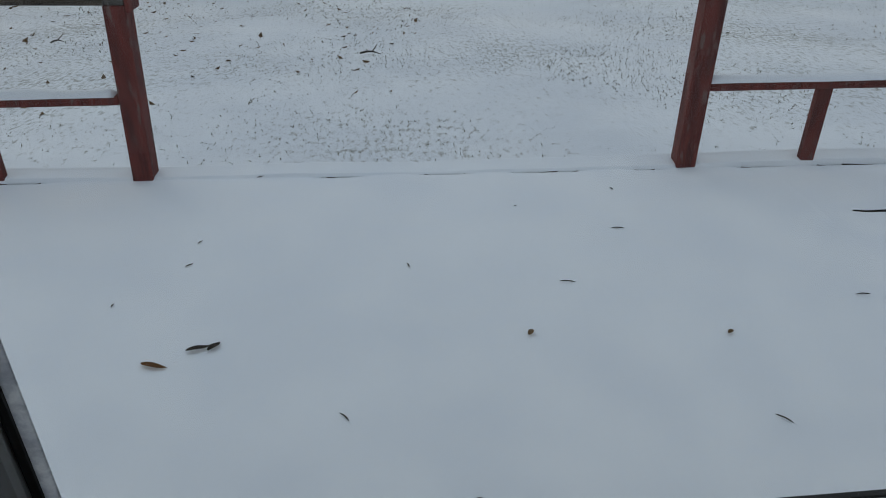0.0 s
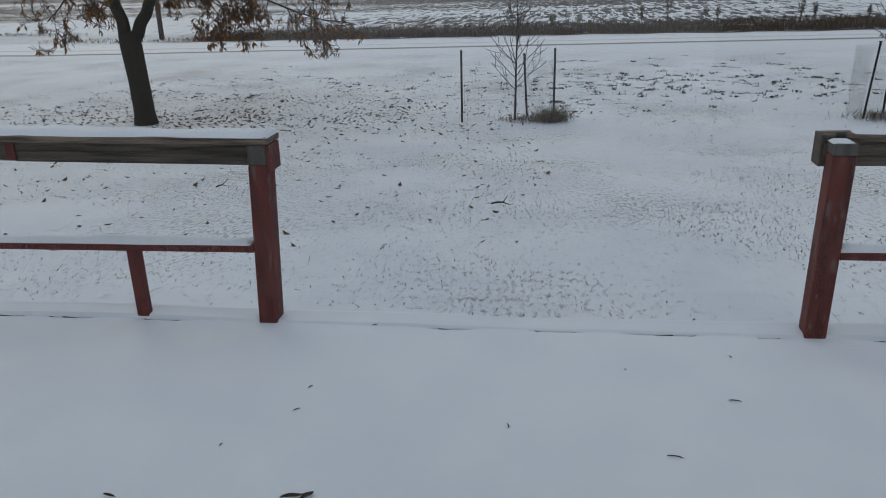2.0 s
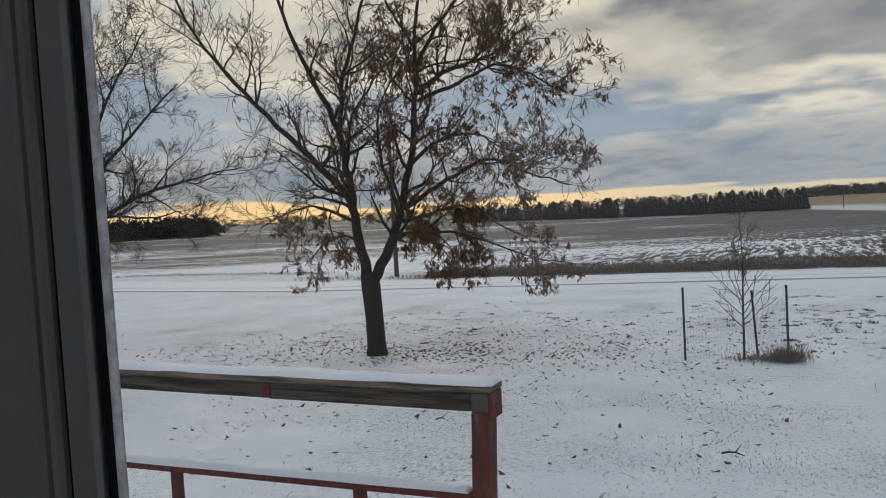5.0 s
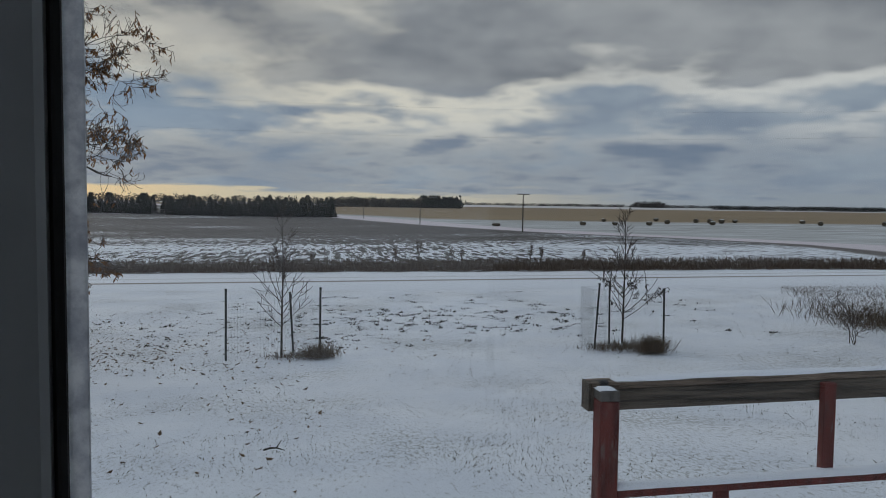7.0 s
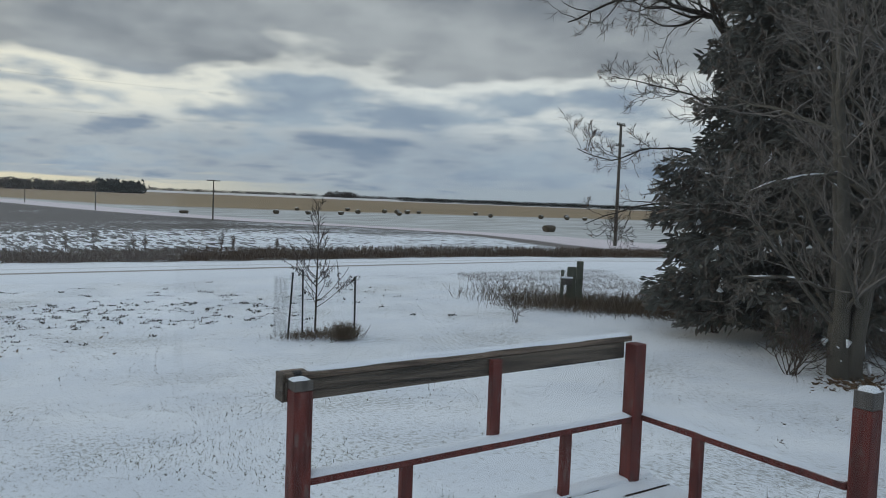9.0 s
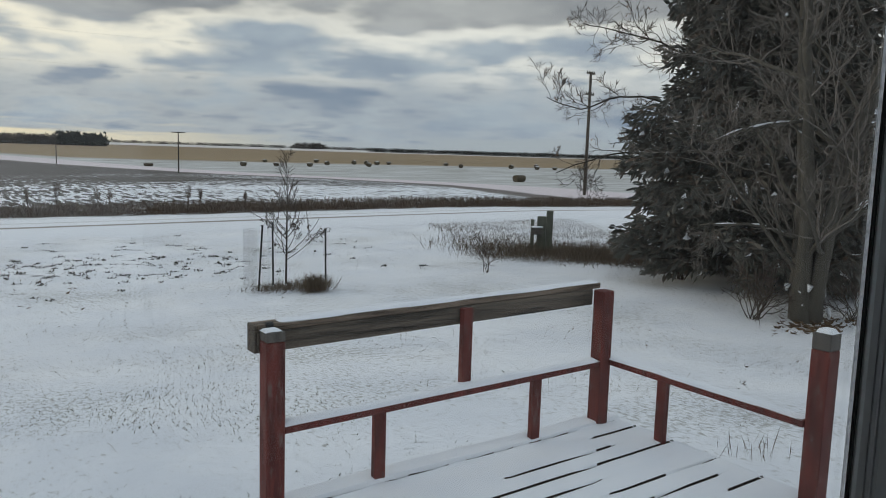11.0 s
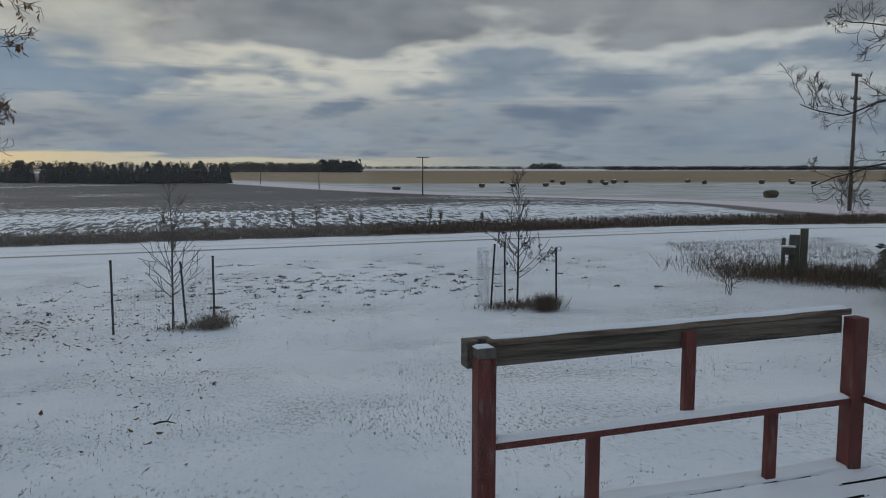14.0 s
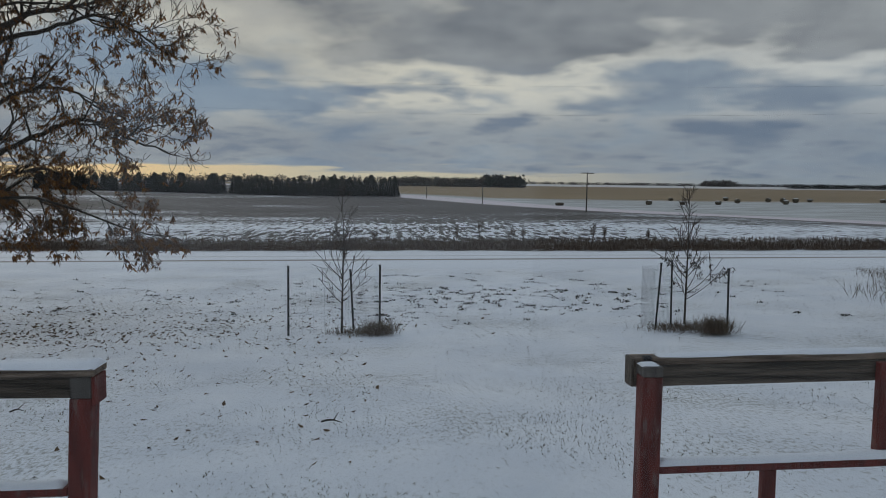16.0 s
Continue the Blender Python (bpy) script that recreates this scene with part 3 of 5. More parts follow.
def snow_strip(name, lo, hi, h, seed, slope=DECK_SLOPE, axis=0, label=""):
    """A rounded ridge of snow lying along a rail."""
    rng = np.random.default_rng(seed)
    n = max(6, int((hi[axis] - lo[axis]) / 0.03))
    s = np.linspace(lo[axis], hi[axis], n)
    other = 1 - axis
    cr = np.linspace(-1, 1, 7)
    ph = rng.uniform(0, 6.3, 4)
    v, f = [], []
    for a in s:
        end = min(1.0, (a - lo[axis]) / 0.02 + 0.15, (hi[axis] - a) / 0.02 + 0.15)
        hh = h * end * (0.85 + 0.22 * math.sin(a * 5 + ph[0]) + 0.12 * math.sin(a * 17 + ph[1]))
        for c in cr:
            wob = 0.05 * math.sin(a * 9 + ph[2] + c)
            b = (lo[other] + hi[other]) / 2 + (hi[other] - lo[other]) / 2 * (c + wob * abs(c))
            z = lo[2] + hh * math.sqrt(max(0.0, 1 - abs(c) ** 3)) - 0.002
            p = [0, 0, 0]
            p[axis], p[other] = a, b
            p[2] = z + slope * p[0]
            v.append(p)
    k = len(cr)
    for i in range(len(s) - 1):
        for j in range(k - 1):
            q = (i * k + j, (i + 1) * k + j, (i + 1) * k + j + 1, i * k + j + 1)
            f.append(q if axis == 0 else q[::-1])
    f.append([j for j in range(k)])
    f.append([(len(s) - 1) * k + j for j in range(k)][::-1])
    ob = mesh_object(name, v, f, M_SNOW, True)
    return tagged(ob, label or "ridge of fresh snow lying along the railing board", "snow", "snow on the railing", kind="stuff")


def post(parent, x, y, top, w=0.09, bare=0.10):
    z0 = deck_z(x)
    part("post", box((x, y, z0 - 0.03), (x + w, y + w, z0 + top - bare), 0.005), M_RED, parent)
    if bare:
        part("post_top", box((x, y, z0 + top - bare + 0.0005), (x + w, y + w, z0 + top), 0.005), M_GREYPOST, parent, "bare weathered grey post top")


def baluster(parent, x, y, z0, z1, w=0.064, d=0.04):
    part("baluster", box((x, y, deck_z(x) + z0), (x + w, y + d, deck_z(x) + z1), 0.003), M_RED, parent)


def build_railings():
    MID = 0.365                      # underside of the middle rail
    # front railing, west of the opening
    a = thing("deck_railing", "red deck railing with a weathered grey cap and face board", "railing", "deck railings")
    part("post", box((-3.925, 3.30, -0.11), (-3.835, 3.39, 0.775), 0.005), M_RED, a)
    part("post_top", box((-3.925, 3.30, 0.7755), (-3.835, 3.39, 0.859), 0.005), M_GREYPOST, a, "bare weathered grey post top")
    leaning = part("post", box((-1.303, 3.30, -0.055), (-1.209, 3.394, 0.765), 0.005), M_RED, a)
    for v in leaning.data.vertices:
        v.co.x += 0.043 * (v.co.z + 0.02)
    part("post_top", box((-1.267, 3.30, 0.7655), (-1.178, 3.392, 0.859), 0.005), M_GREYPOST, a, "bare weathered grey post top")
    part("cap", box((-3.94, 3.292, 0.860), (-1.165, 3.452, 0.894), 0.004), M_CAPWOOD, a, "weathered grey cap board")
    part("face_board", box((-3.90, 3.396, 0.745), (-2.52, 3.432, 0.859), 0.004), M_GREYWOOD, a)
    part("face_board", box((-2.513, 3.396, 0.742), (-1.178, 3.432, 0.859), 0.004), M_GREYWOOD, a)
    part("bracket", box((-2.545, 3.386, 0.752), (-2.495, 3.395, 0.855), 0.002), M_RED, a, "rusty joining plate")
    part("end_block", box((-1.177, 3.30, 0.735), (-1.161, 3.43, 0.858), 0.003), M_RED, a)
    part("middle_rail", box((-3.834, 3.305, MID), (-1.29, 3.385, MID + 0.038), 0.004, shear=DECK_SLOPE), M_RED, a)
    for x in (-3.19, -1.955):
        baluster(a, x, 3.315, -0.03, MID - 0.001)
    snow_strip("railing_snow", (-3.93, 3.290, 0.894), (-1.16, 3.455, 0.894), 0.026, 3, 0.0)
    snow_strip("railing_snow", (-3.77, 3.303, MID + 0.038), (-1.306, 3.387, 0), 0.030, 5)
    # handrail of the steps at the west end
    b = thing("stair_handrail", "sloping red handrail beside the deck steps", "handrail", at=(-3.885, 3.345, 0.875))
    bm = bmesh.new()
    box((-1.75, -0.019, -0.09), (0.0, 0.019, 0.0), 0.004, bm)
    rail = part("rail", bm, M_RED, b)
    rail.rotation_euler = (0, radians(-39), 0)
    fx = -1.28
    part("post", box((fx - 0.09, -0.045 + 0.066, gz(-5.2, 3.4) - 0.875 - 0.1), (fx, 0.045 + 0.066, -1.06), 0.005), M_RED, b)
    # front railing, east of the opening
    c = thing("deck_railing", "red deck railing with a weathered grey cap, corner post and gaps", "railing", "deck railings")
    post(c, 1.205, 3.30, 0.868, 0.092, 0.05)
    post(c, 3.383, 3.30, 0.848, 0.092, 0.0)
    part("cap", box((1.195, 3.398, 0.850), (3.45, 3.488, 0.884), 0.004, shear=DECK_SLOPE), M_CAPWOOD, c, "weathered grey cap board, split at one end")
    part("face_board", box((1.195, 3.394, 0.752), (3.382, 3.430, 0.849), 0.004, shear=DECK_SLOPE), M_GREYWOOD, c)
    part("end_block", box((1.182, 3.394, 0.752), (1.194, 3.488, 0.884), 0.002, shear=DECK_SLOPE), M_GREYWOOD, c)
    part("knot", box((1.235, 3.393, 0.852), (1.282, 3.43, 0.892), 0.008, shear=DECK_SLOPE), M_BLACK, c, "black rotted end of the cap")
    part("middle_rail", box((1.298, 3.305, MID + 0.005), (3.382, 3.385, MID + 0.043), 0.004, shear=DECK_SLOPE), M_RED, c)
    for x in (1.79, 2.85):
        baluster(c, x, 3.315, -0.03, MID + 0.004)
    baluster(c, 2.35, 3.350, MID + 0.044, 0.845)
    snow_strip("railing_snow", (1.31, 3.40, 0.884), (3.445, 3.490, 0.884), 0.014, 7)
    snow_strip("railing_snow", (1.29, 3.303, MID + 0.043), (3.381, 3.387, 0), 0.024, 8)
    snow_strip("railing_snow", (1.20, 3.305, 0.868), (1.285, 3.385, 0.868), 0.018, 9)
    # short side railing at the east end
    d = thing("side_railing", "low red side railing ending at a free-standing post", "railing", "deck railings")
    post(d, 3.462, 1.925, 0.86, 0.095, 0.085)
    part("middle_rail", box((3.455, 2.021, MID + 0.01), (3.535, 3.34, MID + 0.048), 0.004, shear=DECK_SLOPE), M_RED, d)
    part("baluster", box((3.478, 2.87, deck_z(3.5) - 0.03), (3.518, 2.934, deck_z(3.5) + MID + 0.009), 0.003), M_RED, d)
    snow_strip("railing_snow", (3.455, 2.03, MID + 0.048), (3.535, 3.34, 0), 0.014, 12, axis=1)
    snow_strip("railing_snow", (3.467, 1.93, 0.86), (3.552, 2.015, 0), 0.03, 13)


build_railings()

# ---- trees ----
class Tubes:
    """Collects tapered tubes into one mesh."""

    def __init__(self):
        self.v, self.f = [], []

    def add(self, pts, rads, sides=5):
        pts = [Vector(p) for p in pts]
        base = len(self.v)
        d = (pts[1] - pts[0]).normalized()
        ref = d.orthogonal().normalized()
        for i, p in enumerate(pts):
            d = (pts[min(i + 1, len(pts) - 1)] - pts[max(i - 1, 0)]).normalized()
            ref = (ref - d * ref.dot(d)).normalized()
            bi = d.cross(ref)
            for k in range(sides):
                a = 2 * math.pi * k / sides
                self.v.append(p + (ref * math.cos(a) + bi * math.sin(a)) * rads[i])
        for i in range(len(pts) - 1):
            for k in range(sides):
                a, b = base + i * sides + k, base + i * sides + (k + 1) % sides
                self.f.append((a, b, b + sides, a + sides))
        self.f.append([base + (len(pts) - 1) * sides + k for k in range(sides)])

    def object(self, name, mat, parent=None, smooth=True):
        ob = mesh_object(name, self.v, self.f, mat, smooth)
        ob.parent = parent
        return ob


class Flakes:
    """Collects small bent blades, leaves or sprigs into one mesh."""

    def __init__(self):
        self.v, self.f = [], []

    def leaf(self, p, d, side, length, width, fold=0.25):
        n = d.cross(side).normalized()
        b = len(self.v)
        self.v += [p, p + d * length * 0.5 + side * width * 0.5 + n * width * fold, p + d * length, p + d * length * 0.5 - side * width * 0.5 + n * width * fold]
        self.f += [(b, b + 1, b + 2), (b, b + 2, b + 3)]

    def object(self, name, mat, parent=None):
        ob = mesh_object(name, self.v, self.f, mat)
        ob.parent = parent
        return ob


def rand_dir(rng):
    while True:
        v = Vector((rng.uniform(-1, 1), rng.uniform(-1, 1), rng.uniform(-1, 1)))
        if 0.05 < v.length < 1:
            return v.normalized()


def limb(rng, tubes, twigs, p, d, length, r, level, top, tips, rise=0.12, wild=0.22, kids=(7, 6, 6), thin=0.6):
    """One branch and its offspring; points of the finest twigs are gathered in tips."""
    steps = 7 if level < 2 else 5
    pts, rads, dirs = [p.copy()], [r], [d.copy()]
    q = p.copy()
    for i in range(steps):
        d = (d + rand_dir(rng) * wild * 1.35 + Vector((0, 0, rise))).normalized()
        q = q + d * (length / steps)
        pts.append(q.copy())
        dirs.append(d.copy())
        rads.append(max(0.0058, r * (1 - 0.82 * (i + 1) / steps)))
    (tubes if level < 2 else twigs).add(pts, rads, (9, 6, 4, 3, 3)[min(level, 4)])
    if level >= top:
        tips.append((pts, dirs))
        return
    for k in range(kids[min(level, len(kids) - 1)]):
        t = rng.uniform(0.25, 1.0) * steps
        i = min(int(t), steps - 1)
        o = pts[i].lerp(pts[i + 1], t - i)
        axis = dirs[i].orthogonal().normalized()
        axis.rotate(Matrix.Rotation(rng.uniform(0, 6.283), 3, dirs[i]))
        nd = (dirs[i] * rng.uniform(0.5, 0.9) + axis * rng.uniform(0.5, 0.95)).normalized()
        limb(rng, tubes, twigs, o, nd, length * rng.uniform(0.45, 0.70) * (1 - 0.35 * t / steps), max(0.005, rads[i] * rng.uniform(0.4, thin)), level + 1, top, tips, rise, wild * 1.12, kids, thin)


def guided(rng, tubes, twigs, pts, r0, r1, n_kids, kid_len, top, tips, rise=0.1, kids=(6, 6, 5), level=1, thin=0.5, droop=0.0):
    """A main limb through a few guide points, with side branches."""
    P = [Vector(a) for a in pts]
    dense = []
    m = 5
    for i in range(len(P) - 1):
        a, b, c, e = P[max(i - 1, 0)], P[i], P[i + 1], P[min(i + 2, len(P) - 1)]
        for k in range(m):
            t = k / m
            dense.append(0.5 * ((2 * b) + (c - a) * t + (2 * a - 5 * b + 4 * c - e) * t * t + (3 * b - a - 3 * c + e) * t ** 3) + rand_dir(rng) * 0.03)
    dense.append(P[-1])
    n = len(dense)
    rads = [r0 + (r1 - r0) * (i / (n - 1)) ** 0.8 for i in range(n)]
    tubes.add(dense, rads, 9)
    for k in range(n_kids):
        i = rng.randint(int(n * 0.22), n - 2)
        d = (dense[i + 1] - dense[i]).normalized()
        axis = d.orthogonal().normalized()
        axis.rotate(Matrix.Rotation(rng.uniform(0, 6.283), 3, d))
        nd = (d * rng.uniform(0.35, 0.8) + axis * rng.uniform(0.6, 1.0) - Vector((0, 0, droop))).normalized()
        limb(rng, tubes, twigs, dense[i], nd, kid_len * rng.uniform(0.6, 1.15), min(rads[i] * 0.6, 0.05), level, top, tips, rise, 0.22, kids, thin)


def hang_leaves(rng, tips, want, share, size=(0.05, 0.11), where=None, slim=(0.22, 0.45)):
    fl = Flakes()
    pool = [t for t in tips if where is None or where(t[0][-1], rng)]
    for k in range(want):
        pts, dirs = pool[rng.randrange(len(pool))]
        i = rng.randrange(1, len(pts))
        p = pts[i].lerp(pts[i - 1], rng.random())
        d = (Vector((0, 0, -1)) + rand_dir(rng) * 0.8).normalized()
        s = d.cross(rand_dir(rng))
        if s.length < 0.1:
            continue
        L = rng.uniform(*size)
        fl.leaf(p, d, s.normalized(), L, L * rng.uniform(*slim))
    return fl


def build_yard_tree():
    """Large tree with brown leaves still hanging, forked low."""
    rng = random.Random(21)
    bx, by = -9.35, 16.2
    bz = gz(bx, by)
    root = thing("tree", "forked yard tree with dark bark and clinging brown leaves", "tree", at=(bx, by, bz))
    R, F = Vector((0.866, 0.5, 0)), Vector((-0.5, 0.866, 0))

    def g(*rows):
        return [R * u + F * f + Vector((0, 0, z)) for u, z, f in rows]
    big, fine, tips = Tubes(), Tubes(), []
    big.add(g((0.02, -0.25, 0), (0.0, 0.0, 0), (0.0, 0.25, 0), (-0.02, 1.0, 0), (-0.06, 1.75, 0), (-0.1, 2.05, 0.0)), [0.36, 0.28, 0.235, 0.225, 0.24, 0.2], 14)
    G = lambda rows, r0, r1, n, L, droop=0.0: guided(rng, big, fine, g(*rows), r0, r1, n, L, 3, tips, 0.06, (8, 8, 5), 1, 0.55, droop)
    G(((-0.1, 1.85, 0), (-0.33, 3.2, 0.1), (-0.45, 4.4, 0.1), (-0.75, 5.9, 0.3), (-1.6, 7.8, 0.5), (-2.1, 9.6, 0.6)), 0.15, 0.03, 18, 2.1)
    G(((-0.42, 3.9, 0.1), (-1.3, 4.9, -0.3), (-2.5, 6.2, -0.6), (-3.5, 7.5, -0.9), (-4.3, 9.0, -1.1)), 0.10, 0.02, 15, 1.9)
    G(((-0.6, 5.4, 0.2), (-0.4, 6.8, -0.6), (0.1, 8.2, -1.2), (0.4, 9.6, -1.6)), 0.07, 0.02, 13, 1.8)
    G(((0.05, 1.9, 0), (0.55, 2.9, 0.0), (0.95, 4.2, -0.1), (1.25, 5.8, -0.2), (1.35, 7.6, 0.1), (1.6, 9.6, 0.3)), 0.15, 0.03, 18, 2.1)
    G(((1.4, 6.4, -0.1), (1.9, 6.9, 0.5), (2.8, 7.3, 0.9), (3.7, 7.7, 1.2), (4.5, 8.4, 1.3)), 0.09, 0.015, 20, 1.7)
    G(((1.35, 6.2, -0.1), (2.3, 6.5, -0.7), (3.1, 6.8, -1.2), (3.9, 6.5, -1.5), (4.4, 6.1, -1.6)), 0.06, 0.012, 18, 1.4)
    G(((1.0, 4.6, 0), (1.9, 5.3, 0.8), (2.9, 5.5, 1.4), (3.6, 5.2, 1.7), (4.3, 4.9, 1.8)), 0.06, 0.012, 17, 1.4, 0.1)
    G(((0.9, 3.6, 0), (1.9, 4.2, -0.8), (2.8, 4.6, -1.5), (3.7, 4.2, -1.9), (4.6, 3.9, -2.0)), 0.07, 0.012, 18, 1.4, 0.25)
    G(((0.85, 3.3, 0), (1.5, 3.4, 0.9), (2.4, 3.6, 1.2), (3.4, 3.1, 1.3), (4.4, 2.5, 1.3)), 0.06, 0.012, 16, 1.2, 0.4)
    G(((1.3, 7.0, -0.1), (2.0, 8.0, -0.9), (2.9, 8.9, -1.4), (3.8, 9.6, -1.6)), 0.06, 0.015, 17, 1.6)
    G(((1.35, 7.6, 0.1), (0.9, 8.6, 0.9), (0.5, 9.6, 1.2), (0.2, 10.4, 1.3)), 0.05, 0.012, 12, 1.5)
    G(((-0.45, 4.8, 0.1), (-0.35, 5.9, 0.9), (0.3, 7.0, 1.4), (1.1, 8.0, 1.5)), 0.06, 0.012, 14, 1.4)
    G(((0.8, 3.4, 0), (0.4, 4.6, -0.8), (0.35, 5.8, -1.2), (0.9, 6.8, -1.5)), 0.06, 0.012, 14, 1.3)
    G(((-0.35, 3.3, 0), (-1.1, 3.7, 0.9), (-1.9, 3.75, 1.3), (-2.9, 3.3, 1.6)), 0.05, 0.01, 11, 1.3, 0.3)
    G(((0.5, 2.9, 0), (1.1, 3.0, -0.9), (2.2, 2.9, -1.5), (3.4, 2.4, -1.8), (4.6, 2.1, -2.0)), 0.05, 0.01, 14, 1.0, 0.4)
    G(((0.4, 2.7, 0), (0.9, 2.9, 0.8), (1.5, 2.8, 1.2), (2.1, 2.2, 1.4)), 0.04, 0.01, 11, 0.9, 0.4)
    G(((-0.2, 2.6, 0), (-0.5, 3.0, -0.8), (-1.0, 2.9, -1.2), (-1.5, 2.4, -1.4)), 0.04, 0.01, 8, 0.9, 0.4)
    big.object("trunk", M_BARK, root)
    fine.object("crown_twigs", M_TWIG, root)

    def dense(p, rr):
        u, z = p.dot(R), p.z
        w_ = 0.15 + 0.38 * smoothstep(-2.2, 1.6, u) * (1.0 if z < 8.4 else 0.6)
        low = math.exp(-((u - 1.3) / 2.2) ** 2 - ((z - 3.1) / 1.0) ** 2)
        clump = 0.55 + 0.9 * max(0.0, math.sin(p.x * 2.3 + 1.0) * math.sin(p.y * 2.1) * math.sin(p.z * 2.6 + 0.5) + 0.25)
        return rr.random() < max(w_ * clump, 0.9 * low)
    hang_leaves(rng, tips, 17500, 1.0, (0.085, 0.165), dense, (0.20, 0.36)).object("leaves", M_LEAF, root)


build_yard_tree()


def bare_tree(seed, x, y, stems, height, spread, label, mat=None, kids=(7, 6, 6), top=3, leaves=0, n_side=10, lean=(0, 0), girth=1.0):
    rng = random.Random(seed)
    root = thing("tree", label, "tree", at=(x, y, gz(x, y)))
    big, fine, tips = Tubes(), Tubes(), []
    for s in range(stems):
        a = 6.283 * s / stems + rng.uniform(-0.5, 0.5)
        out = Vector((math.cos(a), math.sin(a), 0)) * spread * rng.uniform(0.5, 1.0) + Vector((*lean, 0))
        h = height * rng.uniform(0.8, 1.05)
        r = girth * 0.135 * height / 9 * rng.uniform(0.7, 1.15)
        foot = Vector((math.cos(a), math.sin(a), 0)) * (0.20 * rng.uniform(0.5, 1.2) if stems > 1 else 0.0)
        pts = [foot + Vector((0, 0, -0.2)), foot * 1.2 + out * 0.05 + Vector((0, 0, h * 0.14)), foot + out * 0.28 + Vector((0, 0, h * 0.4)), foot + out * 0.65 + Vector((0, 0, h * 0.72)), foot + out + Vector((0, 0, h))]
        guided(rng, big, fine, pts, r, 0.02, n_side, height * 0.30, top, tips, 0.10, kids, 1, 0.55)
    big.object("trunk", M_STEMBARK, root)
    fine.object("crown_twigs", mat or M_TWIG, root)
    if leaves:
        hang_leaves(rng, tips, leaves, 1.0, (0.05, 0.10)).object("leaves", M_LEAF, root)
    return root



def build_west_tree():
    """Wide leafless tree west of the yard."""
    rng = random.Random(5)
    x, y = -21.3, 16.0
    root = thing("tree", "wide leafless tree with dark spreading branches", "tree", at=(x, y, gz(x, y)))
    R, F = Vector((0.6, 0.8, 0)), Vector((-0.8, 0.6, 0))
    big, fine, tips = Tubes(), Tubes(), []

    def G(rows, r0, r1, n, L, droop=0.0):
        guided(rng, big, fine, [R * u + F * f + Vector((0, 0, z)) for u, z, f in rows], r0, r1, n, L, 3, tips, 0.07, (8, 10, 8), 1, 0.5, droop)
    big.add([Vector((0, 0, -0.2)), Vector((0, 0, 0.2)), R * 0.05 + Vector((0, 0, 1.4)), R * 0.02 + Vector((0, 0, 2.7))], [0.38, 0.29, 0.25, 0.27], 12)
    G(((0.1, 2.4, 0), (1.3, 3.6, -0.4), (2.9, 4.7, -0.8), (4.4, 5.2, -1.2), (6.2, 5.6, -1.5)), 0.13, 0.015, 17, 2.0)
    G(((0.05, 2.5, 0), (0.5, 4.9, 0.3), (1.2, 7.0, 0.5), (1.9, 9.8, 0.8)), 0.15, 0.02, 16, 2.4)
    G(((0.1, 2.6, 0), (1.5, 5.0, 0.6), (3.1, 6.9, 1.1), (4.8, 8.8, 1.4)), 0.13, 0.02, 17, 2.2)
    G(((-0.1, 2.5, 0), (-1.3, 4.6, 0.2), (-2.8, 7.2, 0.3), (-3.6, 9.4, 0.3)), 0.14, 0.02, 14, 2.3)
    G(((0.3, 3.2, 0), (1.9, 4.2, 0.9), (3.5, 4.1, 1.6), (5.1, 4.4, 2.2)), 0.08, 0.012, 15, 1.7, 0.2)
    G(((0.3, 3.6, 0), (1.6, 6.2, -0.9), (2.4, 8.0, -1.5), (3.4, 9.8, -1.9)), 0.10, 0.015, 15, 2.1)
    big.object("trunk", M_BARK, root)
    fine.object("crown_twigs", M_TWIG, root)


build_west_tree()
stem_tree = bare_tree(8, 13.75, 7.8, 4, 10.5, 2.3, "leafless tree with several dark stems beside the spruce", M_TWIGGREY, kids=(8, 9, 7), n_side=12, lean=(0.5, -0.2), girth=1.45)


